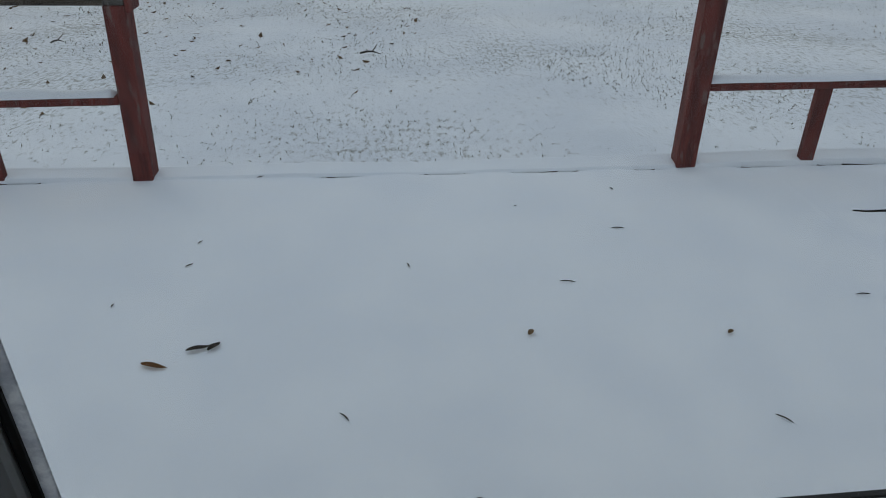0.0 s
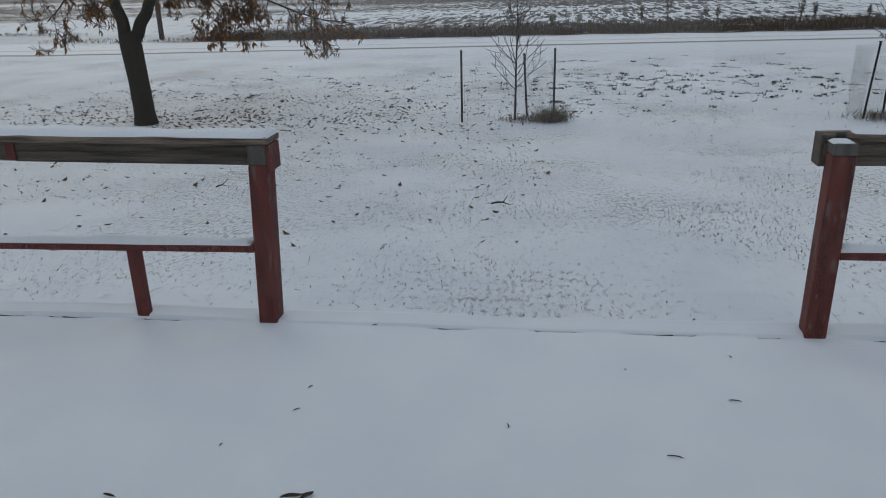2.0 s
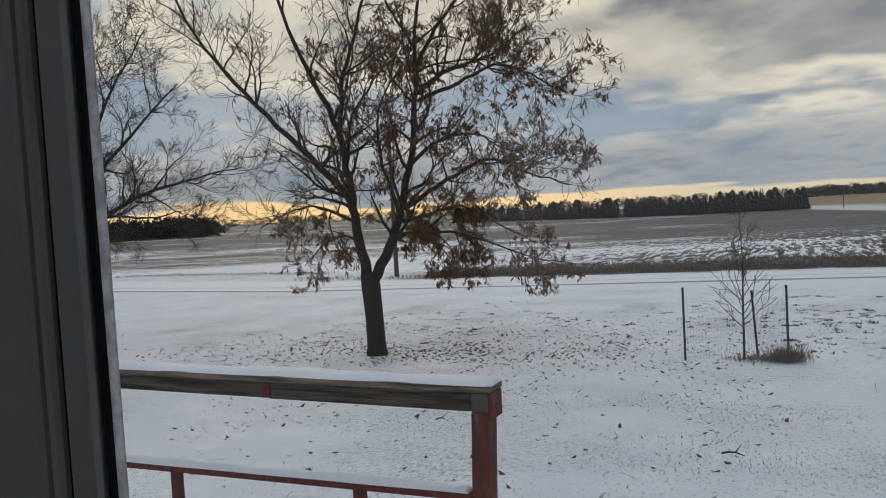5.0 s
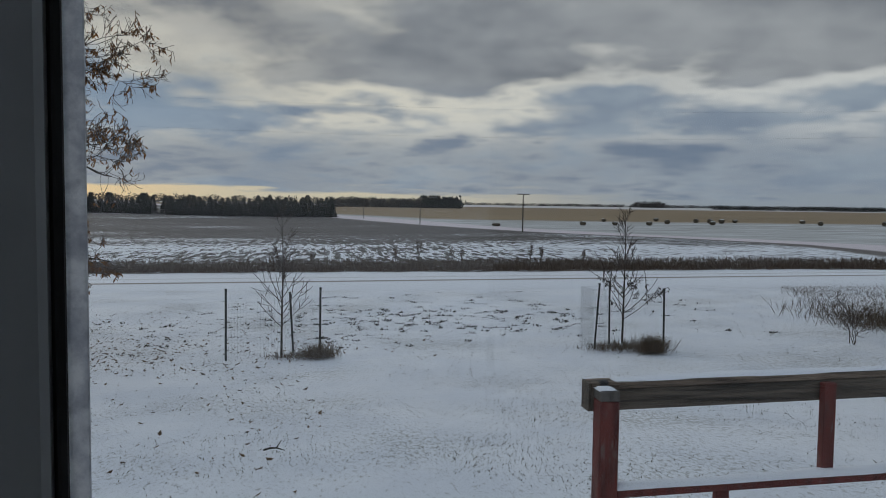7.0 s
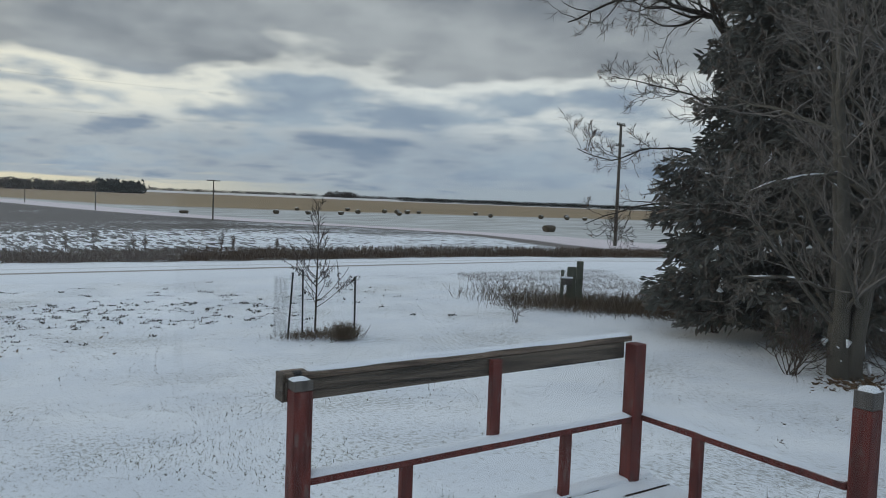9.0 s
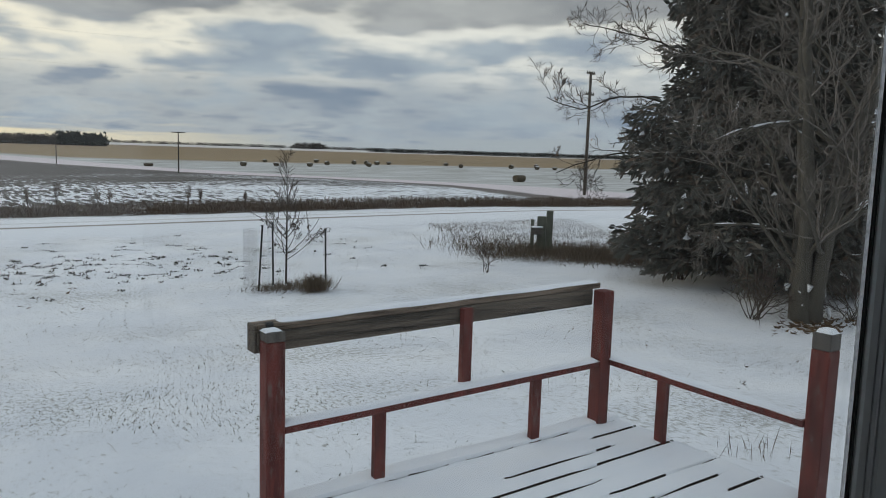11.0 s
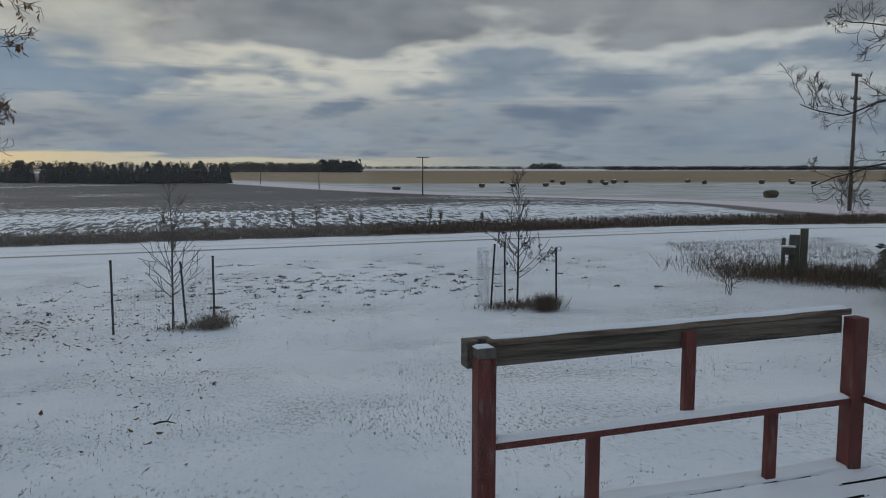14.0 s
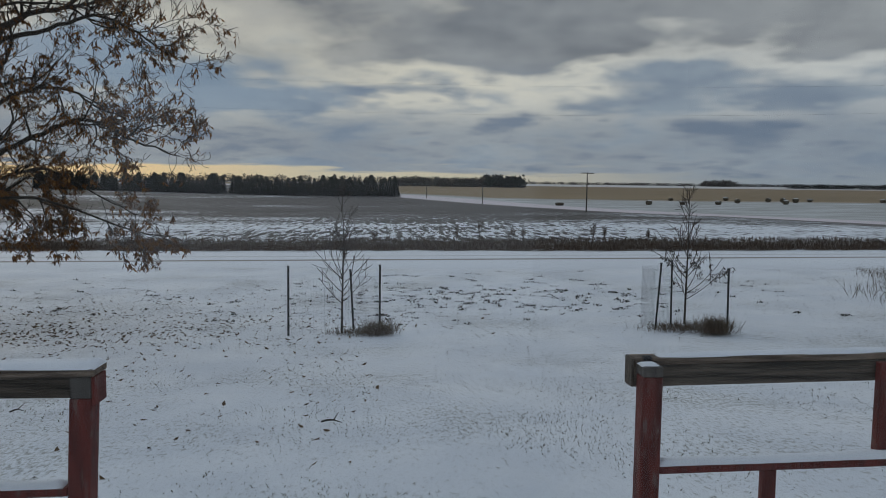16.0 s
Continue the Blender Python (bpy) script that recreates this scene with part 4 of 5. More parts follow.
def snowy_limbs(root):
    """Low side limbs of the tree with snow lying on them."""
    rng = random.Random(77)
    wood, fine, tips, snow = Tubes(), Tubes(), [], Tubes()
    for p in (((0.1, 0.0, 3.2), (-0.3, 0.55, 3.75), (-0.75, 1.25, 3.55), (-1.0, 1.7, 3.3)),
              ((0.05, 0.1, 1.5), (-0.5, 0.8, 1.75), (-1.1, 1.7, 1.7)),
              ((0.3, -0.2, 1.8), (0.6, -0.8, 2.3), (0.8, -1.4, 2.5)),
              ((0.28, 0.35, 3.82), (-0.35, 0.4, 3.72), (-1.1, 0.4, 3.64), (-1.87, 0.4, 3.50))):
        guided(rng, wood, fine, p, 0.05, 0.015, 8, 0.9, 3, tips, 0.03, (4, 4, 4), 1, 0.5)
        P = [Vector(q) for q in p]
        run = [P[i].lerp(P[i + 1], k / 4) + Vector((0, 0, 0.036 + 0.01 * rng.random())) for i in range(len(P) - 1) for k in range(4)]
        snow.add(run[2:], [0.008] + [rng.uniform(0.006, 0.028) for _ in run[3:-1]] + [0.004], 6)
    for k in range(9):
        a, r, z = rng.uniform(0, 6.28), rng.uniform(0.15, 0.45), rng.uniform(0.15, 0.9)
        c = Vector((math.cos(a) * r, math.sin(a) * r, z))
        snow.add([c, c + Vector((rng.uniform(-0.08, 0.08), rng.uniform(-0.08, 0.08), 0.03)), c + Vector((rng.uniform(-0.1, 0.1), rng.uniform(-0.1, 0.1), -0.10))], [0.02, 0.06, 0.015], 7)
    # broken-off limb leaning out, thickly snowed
    wood.add([(0.25, 0.0, 1.45), (0.93, -0.2, 1.93), (1.39, -0.2, 2.14), (1.98, -0.2, 2.39), (2.6, -0.2, 2.62)], [0.06, 0.075, 0.085, 0.09, 0.08], 8)
    snow.add([(0.9, -0.2, 1.98), (1.0, -0.21, 2.05), (1.39, -0.2, 2.23), (1.7, -0.21, 2.36), (2.1, -0.2, 2.52), (2.5, -0.2, 2.68)], [0.02, 0.07, 0.085, 0.075, 0.085, 0.03], 8)
    wood.object("side_limbs", M_STEMBARK, root)["kind"] = "stuff"
    fine.object("side_twigs", M_TWIGGREY, root)["kind"] = "stuff"
    snow.object("limb_snow", M_SNOW, root)["kind"] = "stuff"


snowy_limbs(stem_tree)

def build_reaching_tree():
    """Tall bare tree behind the spruce; long limbs reach out past it."""
    rng = random.Random(17)
    x, y = 19.6, 13.6
    root = thing("tree", "tall bare tree reaching out behind the spruce", "tree", at=(x, y, gz(x, y)))
    big, fine, tips = Tubes(), Tubes(), []
    G = lambda rows, r0, r1, n, L: guided(rng, big, fine, [Vector(r) for r in rows], r0, r1, n, L, 3, tips, 0.06, (7, 6, 5), 1, 0.55)
    G(((0, 0, -0.2), (0.1, 0, 3), (0, 0.2, 6.5), (-0.3, 0.3, 10.5), (-0.2, 0.2, 13.5)), 0.24, 0.04, 14, 2.4)
    G(((0, 0.1, 5.6), (-1.4, 0.9, 8.2), (-2.3, 1.6, 8.7), (-3.4, 2.4, 9.0), (-5.0, 3.4, 8.2)), 0.13, 0.02, 22, 1.7)
    G(((-1.3, 0.8, 8.1), (-2.0, 1.2, 9.5), (-2.6, 1.8, 11.0)), 0.08, 0.015, 10, 1.8)
    G(((0, 0, 4.6), (-1.2, 0.8, 5.8), (-2.5, 1.7, 6.4), (-3.9, 2.6, 6.7)), 0.05, 0.01, 14, 1.3)
    G(((0, 0, 3.2), (-1.2, 0.8, 4.3), (-2.6, 1.8, 4.7), (-3.8, 2.6, 4.3), (-4.6, 3.2, 4.6)), 0.05, 0.01, 14, 1.2)
    G(((0, 0, 2.0), (-1.5, 1.0, 2.9), (-3.0, 2.0, 3.0), (-4.3, 3.0, 2.4)), 0.06, 0.01, 13, 1.3)
    big.object("trunk", M_BARK, root)
    fine.object("crown_twigs", M_TWIG, root)
    hang_leaves(rng, tips, 320, 1.0, (0.05, 0.11)).object("leaves", M_LEAF, root)


build_reaching_tree()


def build_spruce():
    rng = random.Random(3)
    x, y = 17.2, 10.9
    root = thing("spruce", "dense dark green spruce with flecks of snow", "tree", at=(x, y, gz(x, y)))
    H = 17.0
    wood, needles, snow = Tubes(), Flakes(), Flakes()
    wood.add([(0, 0, -0.2), (0, 0, 4), (0.05, 0, 10), (0, 0, H)], [0.26, 0.21, 0.12, 0.02], 9)
    boughs = 950
    for k in range(boughs):
        z = 1.25 + (H - 1.5) * (k / boughs) ** 1.25
        reach = 3.75 * (1 - z / H) ** 0.70 + 0.12
        a = k * 2.39996 + rng.uniform(-0.5, 0.5)
        L = reach * (0.55 + 0.57 * rng.random() ** 1.6)
        out = Vector((math.cos(a), math.sin(a), 0))
        zz = z + rng.uniform(-0.3, 0.3)
        sag, kick = rng.uniform(0.16, 0.46), rng.uniform(0.6, 1.0)
        pts = []
        for i in range(6):
            t = i / 5
            pts.append(out * L * t + Vector((0, 0, zz - sag * L * t * (1.25 - kick * t))))
        wood.add(pts, [0.035 * (1 - 0.85 * i / 5) for i in range(6)], 4)
        lat = Vector((-out.y, out.x, 0))
        for j in range(int((62 if z < 10 else 48) * L)):
            t = rng.uniform(0.12, 1.0) ** 0.8
            i = min(int(t * 5), 4)
            p = pts[i].lerp(pts[i + 1], t * 5 - i) + lat * rng.gauss(0, 0.10) * L * 0.35 + Vector((0, 0, rng.uniform(-0.34, 0.06) * min(1.0, 0.3 + L * 0.3)))
            d = (out * rng.uniform(0.2, 1.0) + lat * rng.uniform(-1.0, 1.0) + Vector((0, 0, rng.uniform(-1.1, 0.35)))).normalized()
            l = rng.uniform(0.14, 0.42)
            nn = d.orthogonal().normalized()
            for q in range(3):
                s = nn.copy()
                s.rotate(Matrix.Rotation(q * 1.05 + rng.uniform(0, 1), 3, d))
                needles.leaf(p, d, s, l, rng.uniform(0.04, 0.10), 0.1)
            if rng.random() < 0.03 and t > 0.4:
                s = Vector((0, 0, 1)).cross(d)
                if s.length > 0.3:
                    s.normalize()
                    snow.leaf(p + Vector((0, 0, 0.04)), d, s, l * rng.uniform(0.5, 1.0), rng.uniform(0.06, 0.20), -0.25)
    wood.object("trunk", M_BARK, root)
    needles.object("foliage", M_NEEDLE, root)
    snow.object("snow_flecks", M_SNOW, root)


build_spruce()


def sapling(seed, x, y, h, label, leaves=0, lift=0.8):
    rng = random.Random(seed)
    root = thing("sapling", label, "tree", "staked saplings", at=(x, y, gz(x, y)))
    big, fine, tips = Tubes(), Tubes(), []
    pts = [Vector((0, 0, -0.1)), Vector((0.01, 0, h * 0.3)), Vector((0.03, 0.02, h * 0.65)), Vector((0.0, 0, h))]
    big.add(pts, [0.026, 0.02, 0.012, 0.004], 6)
    for k in range(22):
        t = rng.uniform(0.45, 0.97)
        a = rng.uniform(0, 6.28)
        d = Vector((math.cos(a) * 0.5, math.sin(a) * 0.5, lift)).normalized()
        limb(rng, big, fine, Vector((0.02, 0.01, h * t)), d, h * 0.26 * (1.35 - t), 0.006, 2, 3, tips, 0.03, 0.10, (3, 3, 3, 2), 0.7)
    # longer arching side branches low on the stem
    for k in range(11):
        a = 6.283 * k / 11 + rng.uniform(-0.3, 0.3)
        d = Vector((math.cos(a), math.sin(a), lift * 0.6)).normalized()
        limb(rng, big, fine, Vector((0.01, 0.0, h * rng.uniform(0.18, 0.42))), d, h * rng.uniform(0.24, 0.38), 0.011, 2, 3, tips, 0.13, 0.06, (3, 3, 3, 2), 0.7)
    big.object("stem", M_BARK, root)
    fine.object("twigs", M_TWIG, root)
    if leaves:
        hang_leaves(rng, tips, leaves, 1.0, (0.05, 0.10), lambda p, r: p.z < 0.62 * h).object("leaves", M_BARK, root)


sapling(31, -0.85, 16.05, 3.05, "young leafless sapling standing between steel posts", 0, 1.2)
sapling(33, 6.78, 16.35, 3.0, "young sapling with a few dry leaves between posts", 300, 1.0)


def t_post(x, y, h, lean=(0, 0)):
    z = gz(x, y)
    root = thing("fence_post", "dark green steel fence post driven into the snow", "fence post", "sapling fence posts", at=(x, y, z))
    bm = bmesh.new()
    box((-0.022, -0.004, -0.2), (0.022, 0.004, h), 0.001, bm)
    box((-0.004, 0.0045, -0.2), (0.004, 0.030, h), 0.001, bm)
    for k in range(int(h / 0.06)):
        box((-0.010, -0.011, 0.05 + k * 0.06), (0.010, -0.0045, 0.075 + k * 0.06), 0, bm)
    p = part("post", bm, M_TPOST, root)
    part("tip", box((-0.023, -0.012, h + 0.0005), (0.023, 0.032, h + 0.03), 0.002), M_TPOST, root)
    root.rotation_euler = (lean[0], lean[1], 0.3)


t_post(-1.95, 15.85, 1.46)
t_post(-0.05, 16.35, 1.40)
t_post(-0.62, 16.5, 1.30, (0, -0.06))
t_post(5.92, 15.82, 1.42, (0, 0.07))
t_post(6.45, 16.3, 1.42, (0, -0.02))
t_post(7.26, 15.24, 1.34, (0, -0.02))


def wire_guard(seed, corners, h, label):
    t = Tubes()
    for a, b in zip(corners, corners[1:]):
        za, zb = gz(*a), gz(*b)
        n = 24
        for k in range(17):
            zz = 0.08 + h * k / 16
            t.add([(a[0], a[1], za + zz), (b[0], b[1], zb + zz)], [0.001, 0.001], 3)
        for k in range(n + 1):
            u = k / n
            x, y, z = a[0] + (b[0] - a[0]) * u, a[1] + (b[1] - a[1]) * u, za + (zb - za) * u
            t.add([(x, y, z), (x, y, z + 0.08 + h)], [0.001, 0.001], 3)
    tagged(t.object("wire_guard", M_WIRE, None, False), label, "fence", "sapling wire guards")


wire_guard(1, [(-1.95, 15.84), (-0.62, 16.5), (-0.05, 16.34)], 1.1, "thin wire netting guard round the young sapling")
wire_guard(2, [(5.85, 15.75), (5.75, 16.3), (6.45, 16.3)], 1.25, "thin wire netting guard beside the young sapling")


def shrub(seed, x, y, h, n, label, mat=None, spread=0.5):
    rng = random.Random(seed)
    root = thing("shrub", label, "shrub", at=(x, y, gz(x, y)))
    big, fine, tips = Tubes(), Tubes(), []
    for k in range(n):
        a = rng.uniform(0, 6.28)
        d = Vector((math.cos(a) * spread, math.sin(a) * spread, 1)).normalized()
        limb(rng, fine, fine, Vector((rng.uniform(-0.12, 0.12), rng.uniform(-0.12, 0.12), -0.05)), d, h * rng.uniform(0.6, 1.1), 0.004 + 0.008 * min(h, 1.0), 1, 3, tips, 0.03, 0.14, (3, 4, 3, 2), 0.7)
    fine.object("stems", mat or M_TWIG, root)


shrub(41, 11.8, 15.2, 0.85, 4, "small leafless shrub poking through the snow", None, 0.22)
shrub(43, 13.0, 8.4, 1.15, 16, "thicket of bare stems at the foot of the tree", None, 0.7)
shrub(44, 14.6, 7.3, 1.2, 12, "thicket of bare stems at the foot of the tree", None, 0.7)
shrub(45, 15.4, 12.0, 1.4, 16, "tangle of bare brown stems under the spruce")
shrub(46, 17.2, 8.6, 1.6, 16, "tangle of bare brown stems under the spruce")


# ---- grasses and leaves ----
def blades(name, seed, n, place, size, mat, label, category, lean=0.5, width=0.006):
    rng = random.Random(seed)
    fl = Flakes()
    for k in range(n):
        x, y = place(rng)
        d = Vector((rng.gauss(0, lean), rng.gauss(0, lean), 1)).normalized()
        s = d.cross(rand_dir(rng))
        if s.length < 0.1:
            continue
        L = rng.uniform(*size)
        fl.leaf(Vector((x, y, gz(x, y) - 0.01)), d, s.normalized(), L, width * rng.uniform(0.7, 1.6), 0.2)
    return tagged(fl.object(name, mat), label, category, kind="stuff")


def around(cx, cy, rx, ry):
    return lambda r: (cx + r.gauss(0, rx), cy + r.gauss(0, ry))


blades("grass_tuft", 1, 900, around(-0.08, 15.8, 0.15, 0.12), (0.12, 0.46), M_DEADGRASS, "clump of dead grass round the sapling posts", "grass", 0.55, 0.008)
blades("grass_tuft", 2, 520, around(-0.5, 15.95, 0.32, 0.12), (0.06, 0.24), M_DEADGRASS, "clump of dead grass round the sapling posts", "grass", 0.6, 0.008)
blades("grass_tuft", 3, 1100, around(6.95, 15.15, 0.16, 0.12), (0.15, 0.50), M_DEADGRASS, "clump of dead grass round the second sapling", "grass", 0.5, 0.008)
blades("grass_tuft", 4, 800, around(6.4, 15.65, 0.32, 0.2), (0.06, 0.28), M_DEADGRASS, "clump of dead grass round the second sapling", "grass", 0.6, 0.008)


blades("dry_weeds", 14, 26, around(5.64, 3.6, 0.14, 0.10), (0.1, 0.34), M_DEADGRASS, "thin dry weeds standing in snow beside the deck", "weeds", 0.25, 0.007)


def verge(r):
    x = r.uniform(-20, 75)
    return x, 36.6 - 0.14 * x + 7.0 * r.random() ** 1.2


def verge_edge(r):
    x = r.uniform(-19, 90) if r.random() < 0.93 else r.uniform(-55, -19)
    return x, 36.4 - 0.14 * x + r.uniform(0, 2.2) + (4 if x < -30 else 0)


blades("verge_grass", 5, 36000, verge, (0.1, 0.38), M_VERGE, "strip of tall brown dead grass along the road", "grass", 0.5, 0.028)
blades("verge_grass", 6, 16000, verge_edge, (0.1, 0.34), M_VERGE, "strip of tall brown dead grass along the road", "grass", 0.5, 0.028)


def hedge(r):
    t = r.random()
    t = t ** 0.6
    x = 13.8 + 5.4 * t + r.gauss(0, 0.6)
    return x, 17.0 - 7.6 * t ** 1.15 + abs(r.gauss(0, 1.0)) * 1.9


def ditch(r):
    t = r.random()
    t = t ** 1.6
    return 13.3 + 4.6 * t + 7.5 * r.random() ** 1.3 + r.gauss(0, 0.25), 17.3 + 10.2 * t + r.gauss(0, 0.3)


blades("rough_grass", 7, 18000, hedge, (0.08, 0.50), M_DEADGRASS, "rough brown dead grass under the trees", "grass", 0.6, 0.012)
blades("rough_grass", 8, 15000, ditch, (0.03, 0.15), M_DEADGRASS, "sparse brown grass along the ditch", "grass", 0.8, 0.010)


def patch(r):
    while True:
        x, y = r.uniform(-6, 10), r.uniform(5, 13)
        d = math.exp(-(((x - 0.9) / 1.6) ** 2 + ((y - 7.6) / 1.7) ** 2)) + 0.35 * math.exp(-(((x - 2.0) / 3.0) ** 2 + ((y - 8.5) / 3.0) ** 2)) + 0.10
        if r.random() < d:
            return x, y


blades("lawn_grass", 9, 6500, patch, (0.015, 0.045), M_PALEGRASS, "short lawn grass showing through thin snow", "grass", 0.8, 0.008)
blades("lawn_grass", 10, 9500, lambda r: (r.uniform(-16, 18), r.uniform(9, 27)), (0.02, 0.06), M_GRASS, "short lawn grass showing through thin snow", "grass", 0.9, 0.012)


blades("lawn_grass", 12, 14000, lambda r: (r.uniform(-8, 13), 4.2 + 9.0 * r.random() ** 1.4), (0.010, 0.035), M_PALEGRASS, "short lawn grass showing through thin snow", "grass", 0.9, 0.007)


def clumps(r):
    k = r.randrange(360)
    q = random.Random(900 + k)
    cx, cy = (q.gauss(3.0, 2.6), q.gauss(20.8, 1.7)) if k < 210 else (q.uniform(-14, 12), q.uniform(16.5, 27))
    return cx + r.gauss(0, 0.06), cy + r.gauss(0, 0.04)


blades("lawn_clumps", 11, 4000, clumps, (0.03, 0.09), M_CLOD, "tufts of grass on the snowy bank", "grass", 0.9, 0.026)


def scatter_leaves(name, seed, n, place, size, label):
    rng = random.Random(seed)
    fl = Flakes()
    for k in range(n):
        x, y = place(rng)
        a = rng.uniform(0, 6.28)
        d = Vector((math.cos(a), math.sin(a), rng.uniform(-0.1, 0.5))).normalized()
        s = d.cross(Vector((rng.gauss(0, 0.4), rng.gauss(0, 0.4), 1))).normalized()
        L = rng.uniform(*size)
        fl.leaf(Vector((x, y, gz(x, y) + 0.012)), d, s, L, L * rng.uniform(0.3, 0.6), 0.4)
    tagged(fl.object(name, M_GROUNDLEAF), label, "leaves", kind="stuff")


scatter_leaves("fallen_leaves", 51, 2500, lambda r: (r.gauss(-8.0, 4.4), r.gauss(16.4, 0.9) if r.random() < 0.45 else r.gauss(18.2, 2.4)), (0.05, 0.12), "brown fallen leaves scattered on the snow under the tree")
scatter_leaves("fallen_leaves", 52, 260, lambda r: (r.uniform(-11, 0.0), r.uniform(6.5, 14)), (0.05, 0.12), "brown fallen leaves scattered on the snowy lawn")
scatter_leaves("fallen_leaves", 53, 260, lambda r: (r.uniform(7, 16), r.uniform(5, 14)), (0.03, 0.06), "brown fallen leaves scattered on the snow by the trees")


scatter_leaves("fallen_leaves", 54, 170, lambda r: (r.gauss(13.5, 0.55), r.gauss(7.35, 0.25)), (0.08, 0.20), "dark wet leaves and clods round the foot of the tree")


def stick(seed, x, y, L, label):
    rng = random.Random(seed)
    root = Tubes()
    a = rng.uniform(-0.3, 0.3)
    pts = [Vector((x + math.cos(a) * L * (t - 0.5), y + math.sin(a) * L * (t - 0.5), gz(x, y) + 0.015 + 0.03 * math.sin(t * 3))) for t in (0, 0.3, 0.6, 1)]
    root.add(pts, [0.012, 0.012, 0.009, 0.004], 5)
    root.add([pts[2], pts[2] + Vector((0.05, 0.08, 0.06))], [0.007, 0.003], 4)
    tagged(root.object("stick", M_BARK), label, "stick")


stick(1, -0.53, 8.42, 0.24, "short forked stick lying on the snowy lawn")
stick(2, -4.71, 10.06, 0.16, "small dark twig lying on the snowy lawn")


# ---- things on the deck snow ----
def deck_leaf(x, y, L, wdt, turn, label, mat=M_GROUNDLEAF, curl=0.3):
    fl = Flakes()
    n = 7
    a = radians(turn)
    d, s = Vector((math.cos(a), math.sin(a), 0)), Vector((-math.sin(a), math.cos(a), 0))
    v, f = [], []
    z0 = deck_z(x) + 0.010
    for i in range(n):
        t = i / (n - 1)
        w_ = wdt * math.sin(math.pi * min(1, 0.06 + 0.94 * t)) ** 0.8 * 0.5 * (1 - 0.25 * t) + 0.0008
        c = d * L * (t - 0.5) + s * curl * L * 0.35 * (t - 0.5) ** 2
        lift = curl * 0.05 * L * math.sin(t * 5.1)
        for k in (-1, 0, 1):
            v.append(Vector((x, y, z0)) + c + s * w_ * k + Vector((0, 0, lift + abs(k) * w_ * 0.45 + 0.002)))
    for i in range(n - 1):
        for k in range(2):
            f.append((i * 3 + k, (i + 1) * 3 + k, (i + 1) * 3 + k + 1, i * 3 + k + 1))
    return tagged(mesh_object("dry_leaf", v, f, mat), label, "leaf", "dry leaves on the deck")


def deck_twig(x, y, L, turn, r=0.0022, bend=0.1):
    t = Tubes()
    a = radians(turn)
    d, s = Vector((math.cos(a), math.sin(a), 0)), Vector((-math.sin(a), math.cos(a), 0))
    pts = [Vector((x, y, deck_z(x) + 0.010)) + d * L * (u - 0.5) + s * bend * L * math.sin(u * 3.1) for u in (0, 0.25, 0.5, 0.75, 1)]
    t.add(pts, [r * 0.6, r, r * 1.1, r, r * 0.4], 5)
    tagged(t.object("twig", M_BARK), "small dark twig lying on the deck snow", "twig", "twigs on the deck")

# ---- poles, posts, bales, far woods ----
def power_pole(x, y, h, label, arm_z=(0.35,), arm=1.1, turn=0.0, r=0.13):
    z = gz(x, y)
    root = thing("utility_pole", label, "utility pole", "utility poles along the road", at=(x, y, z))
    root.rotation_euler = (0, 0, turn)
    t = Tubes()
    t.add([(0, 0, -0.3), (0, 0, h * 0.5), (0, 0, h)], [r, r * 0.85, r * 0.7], 9)
    t.object("pole", M_POLE, root)
    for az in arm_z:
        part("crossarm", box((-arm, -0.05, h - az - 0.06), (arm, 0.05, h - az + 0.06), 0.005), M_POLE, root)
        for k in (-0.9, -0.45, 0.45, 0.9):
            q = Tubes()
            q.add([(arm * k, 0, h - az + 0.06), (arm * k, 0, h - az + 0.12), (arm * k, 0, h - az + 0.2)], [0.02, 0.045, 0.03], 6)
            q.object("insulator", M_WIRE, root)
    return Vector((x, y, z + h))


pp = power_pole(43.6, 43.5, 9.7, "tall grey wooden power pole beside the road", (0.12, 1.75), 0.55, 0.2, 0.15)
q2 = power_pole(-23.0, 42.4, 9.6, "wooden power pole beside the road behind the tree", (), 0.55, 0.2, 0.15)
power_pole(32.9, 121.3, 6.4, "wooden pole with a crossarm out in the field", (0.12,), 1.15, 0.25, 0.12)
power_pole(22.0, 169.6, 6.0, "distant wooden pole along the side road", (0.1,), 0.7, 0.3, 0.11)
power_pole(11.6, 212.0, 5.6, "distant wooden pole along the side road", (0.1,), 0.7, 0.3, 0.11)


def wire(a, b, sag, r=0.003):
    t = Tubes()
    pts = [a.lerp(b, i / 24) - Vector((0, 0, sag * 4 * (i / 24) * (1 - i / 24))) for i in range(25)]
    t.add(pts, [r] * 25, 4)
    tagged(t.object("power_line", M_WIRE), "thin overhead power line strung between poles", "cable", "power lines")


wire(q2 + Vector((0, 0, 0.08)), pp + Vector((0, 0, 0.08)), 0.8)
wire(q2 + Vector((0, 0, -1.55)), pp + Vector((0, 0, -1.55)), 0.8)


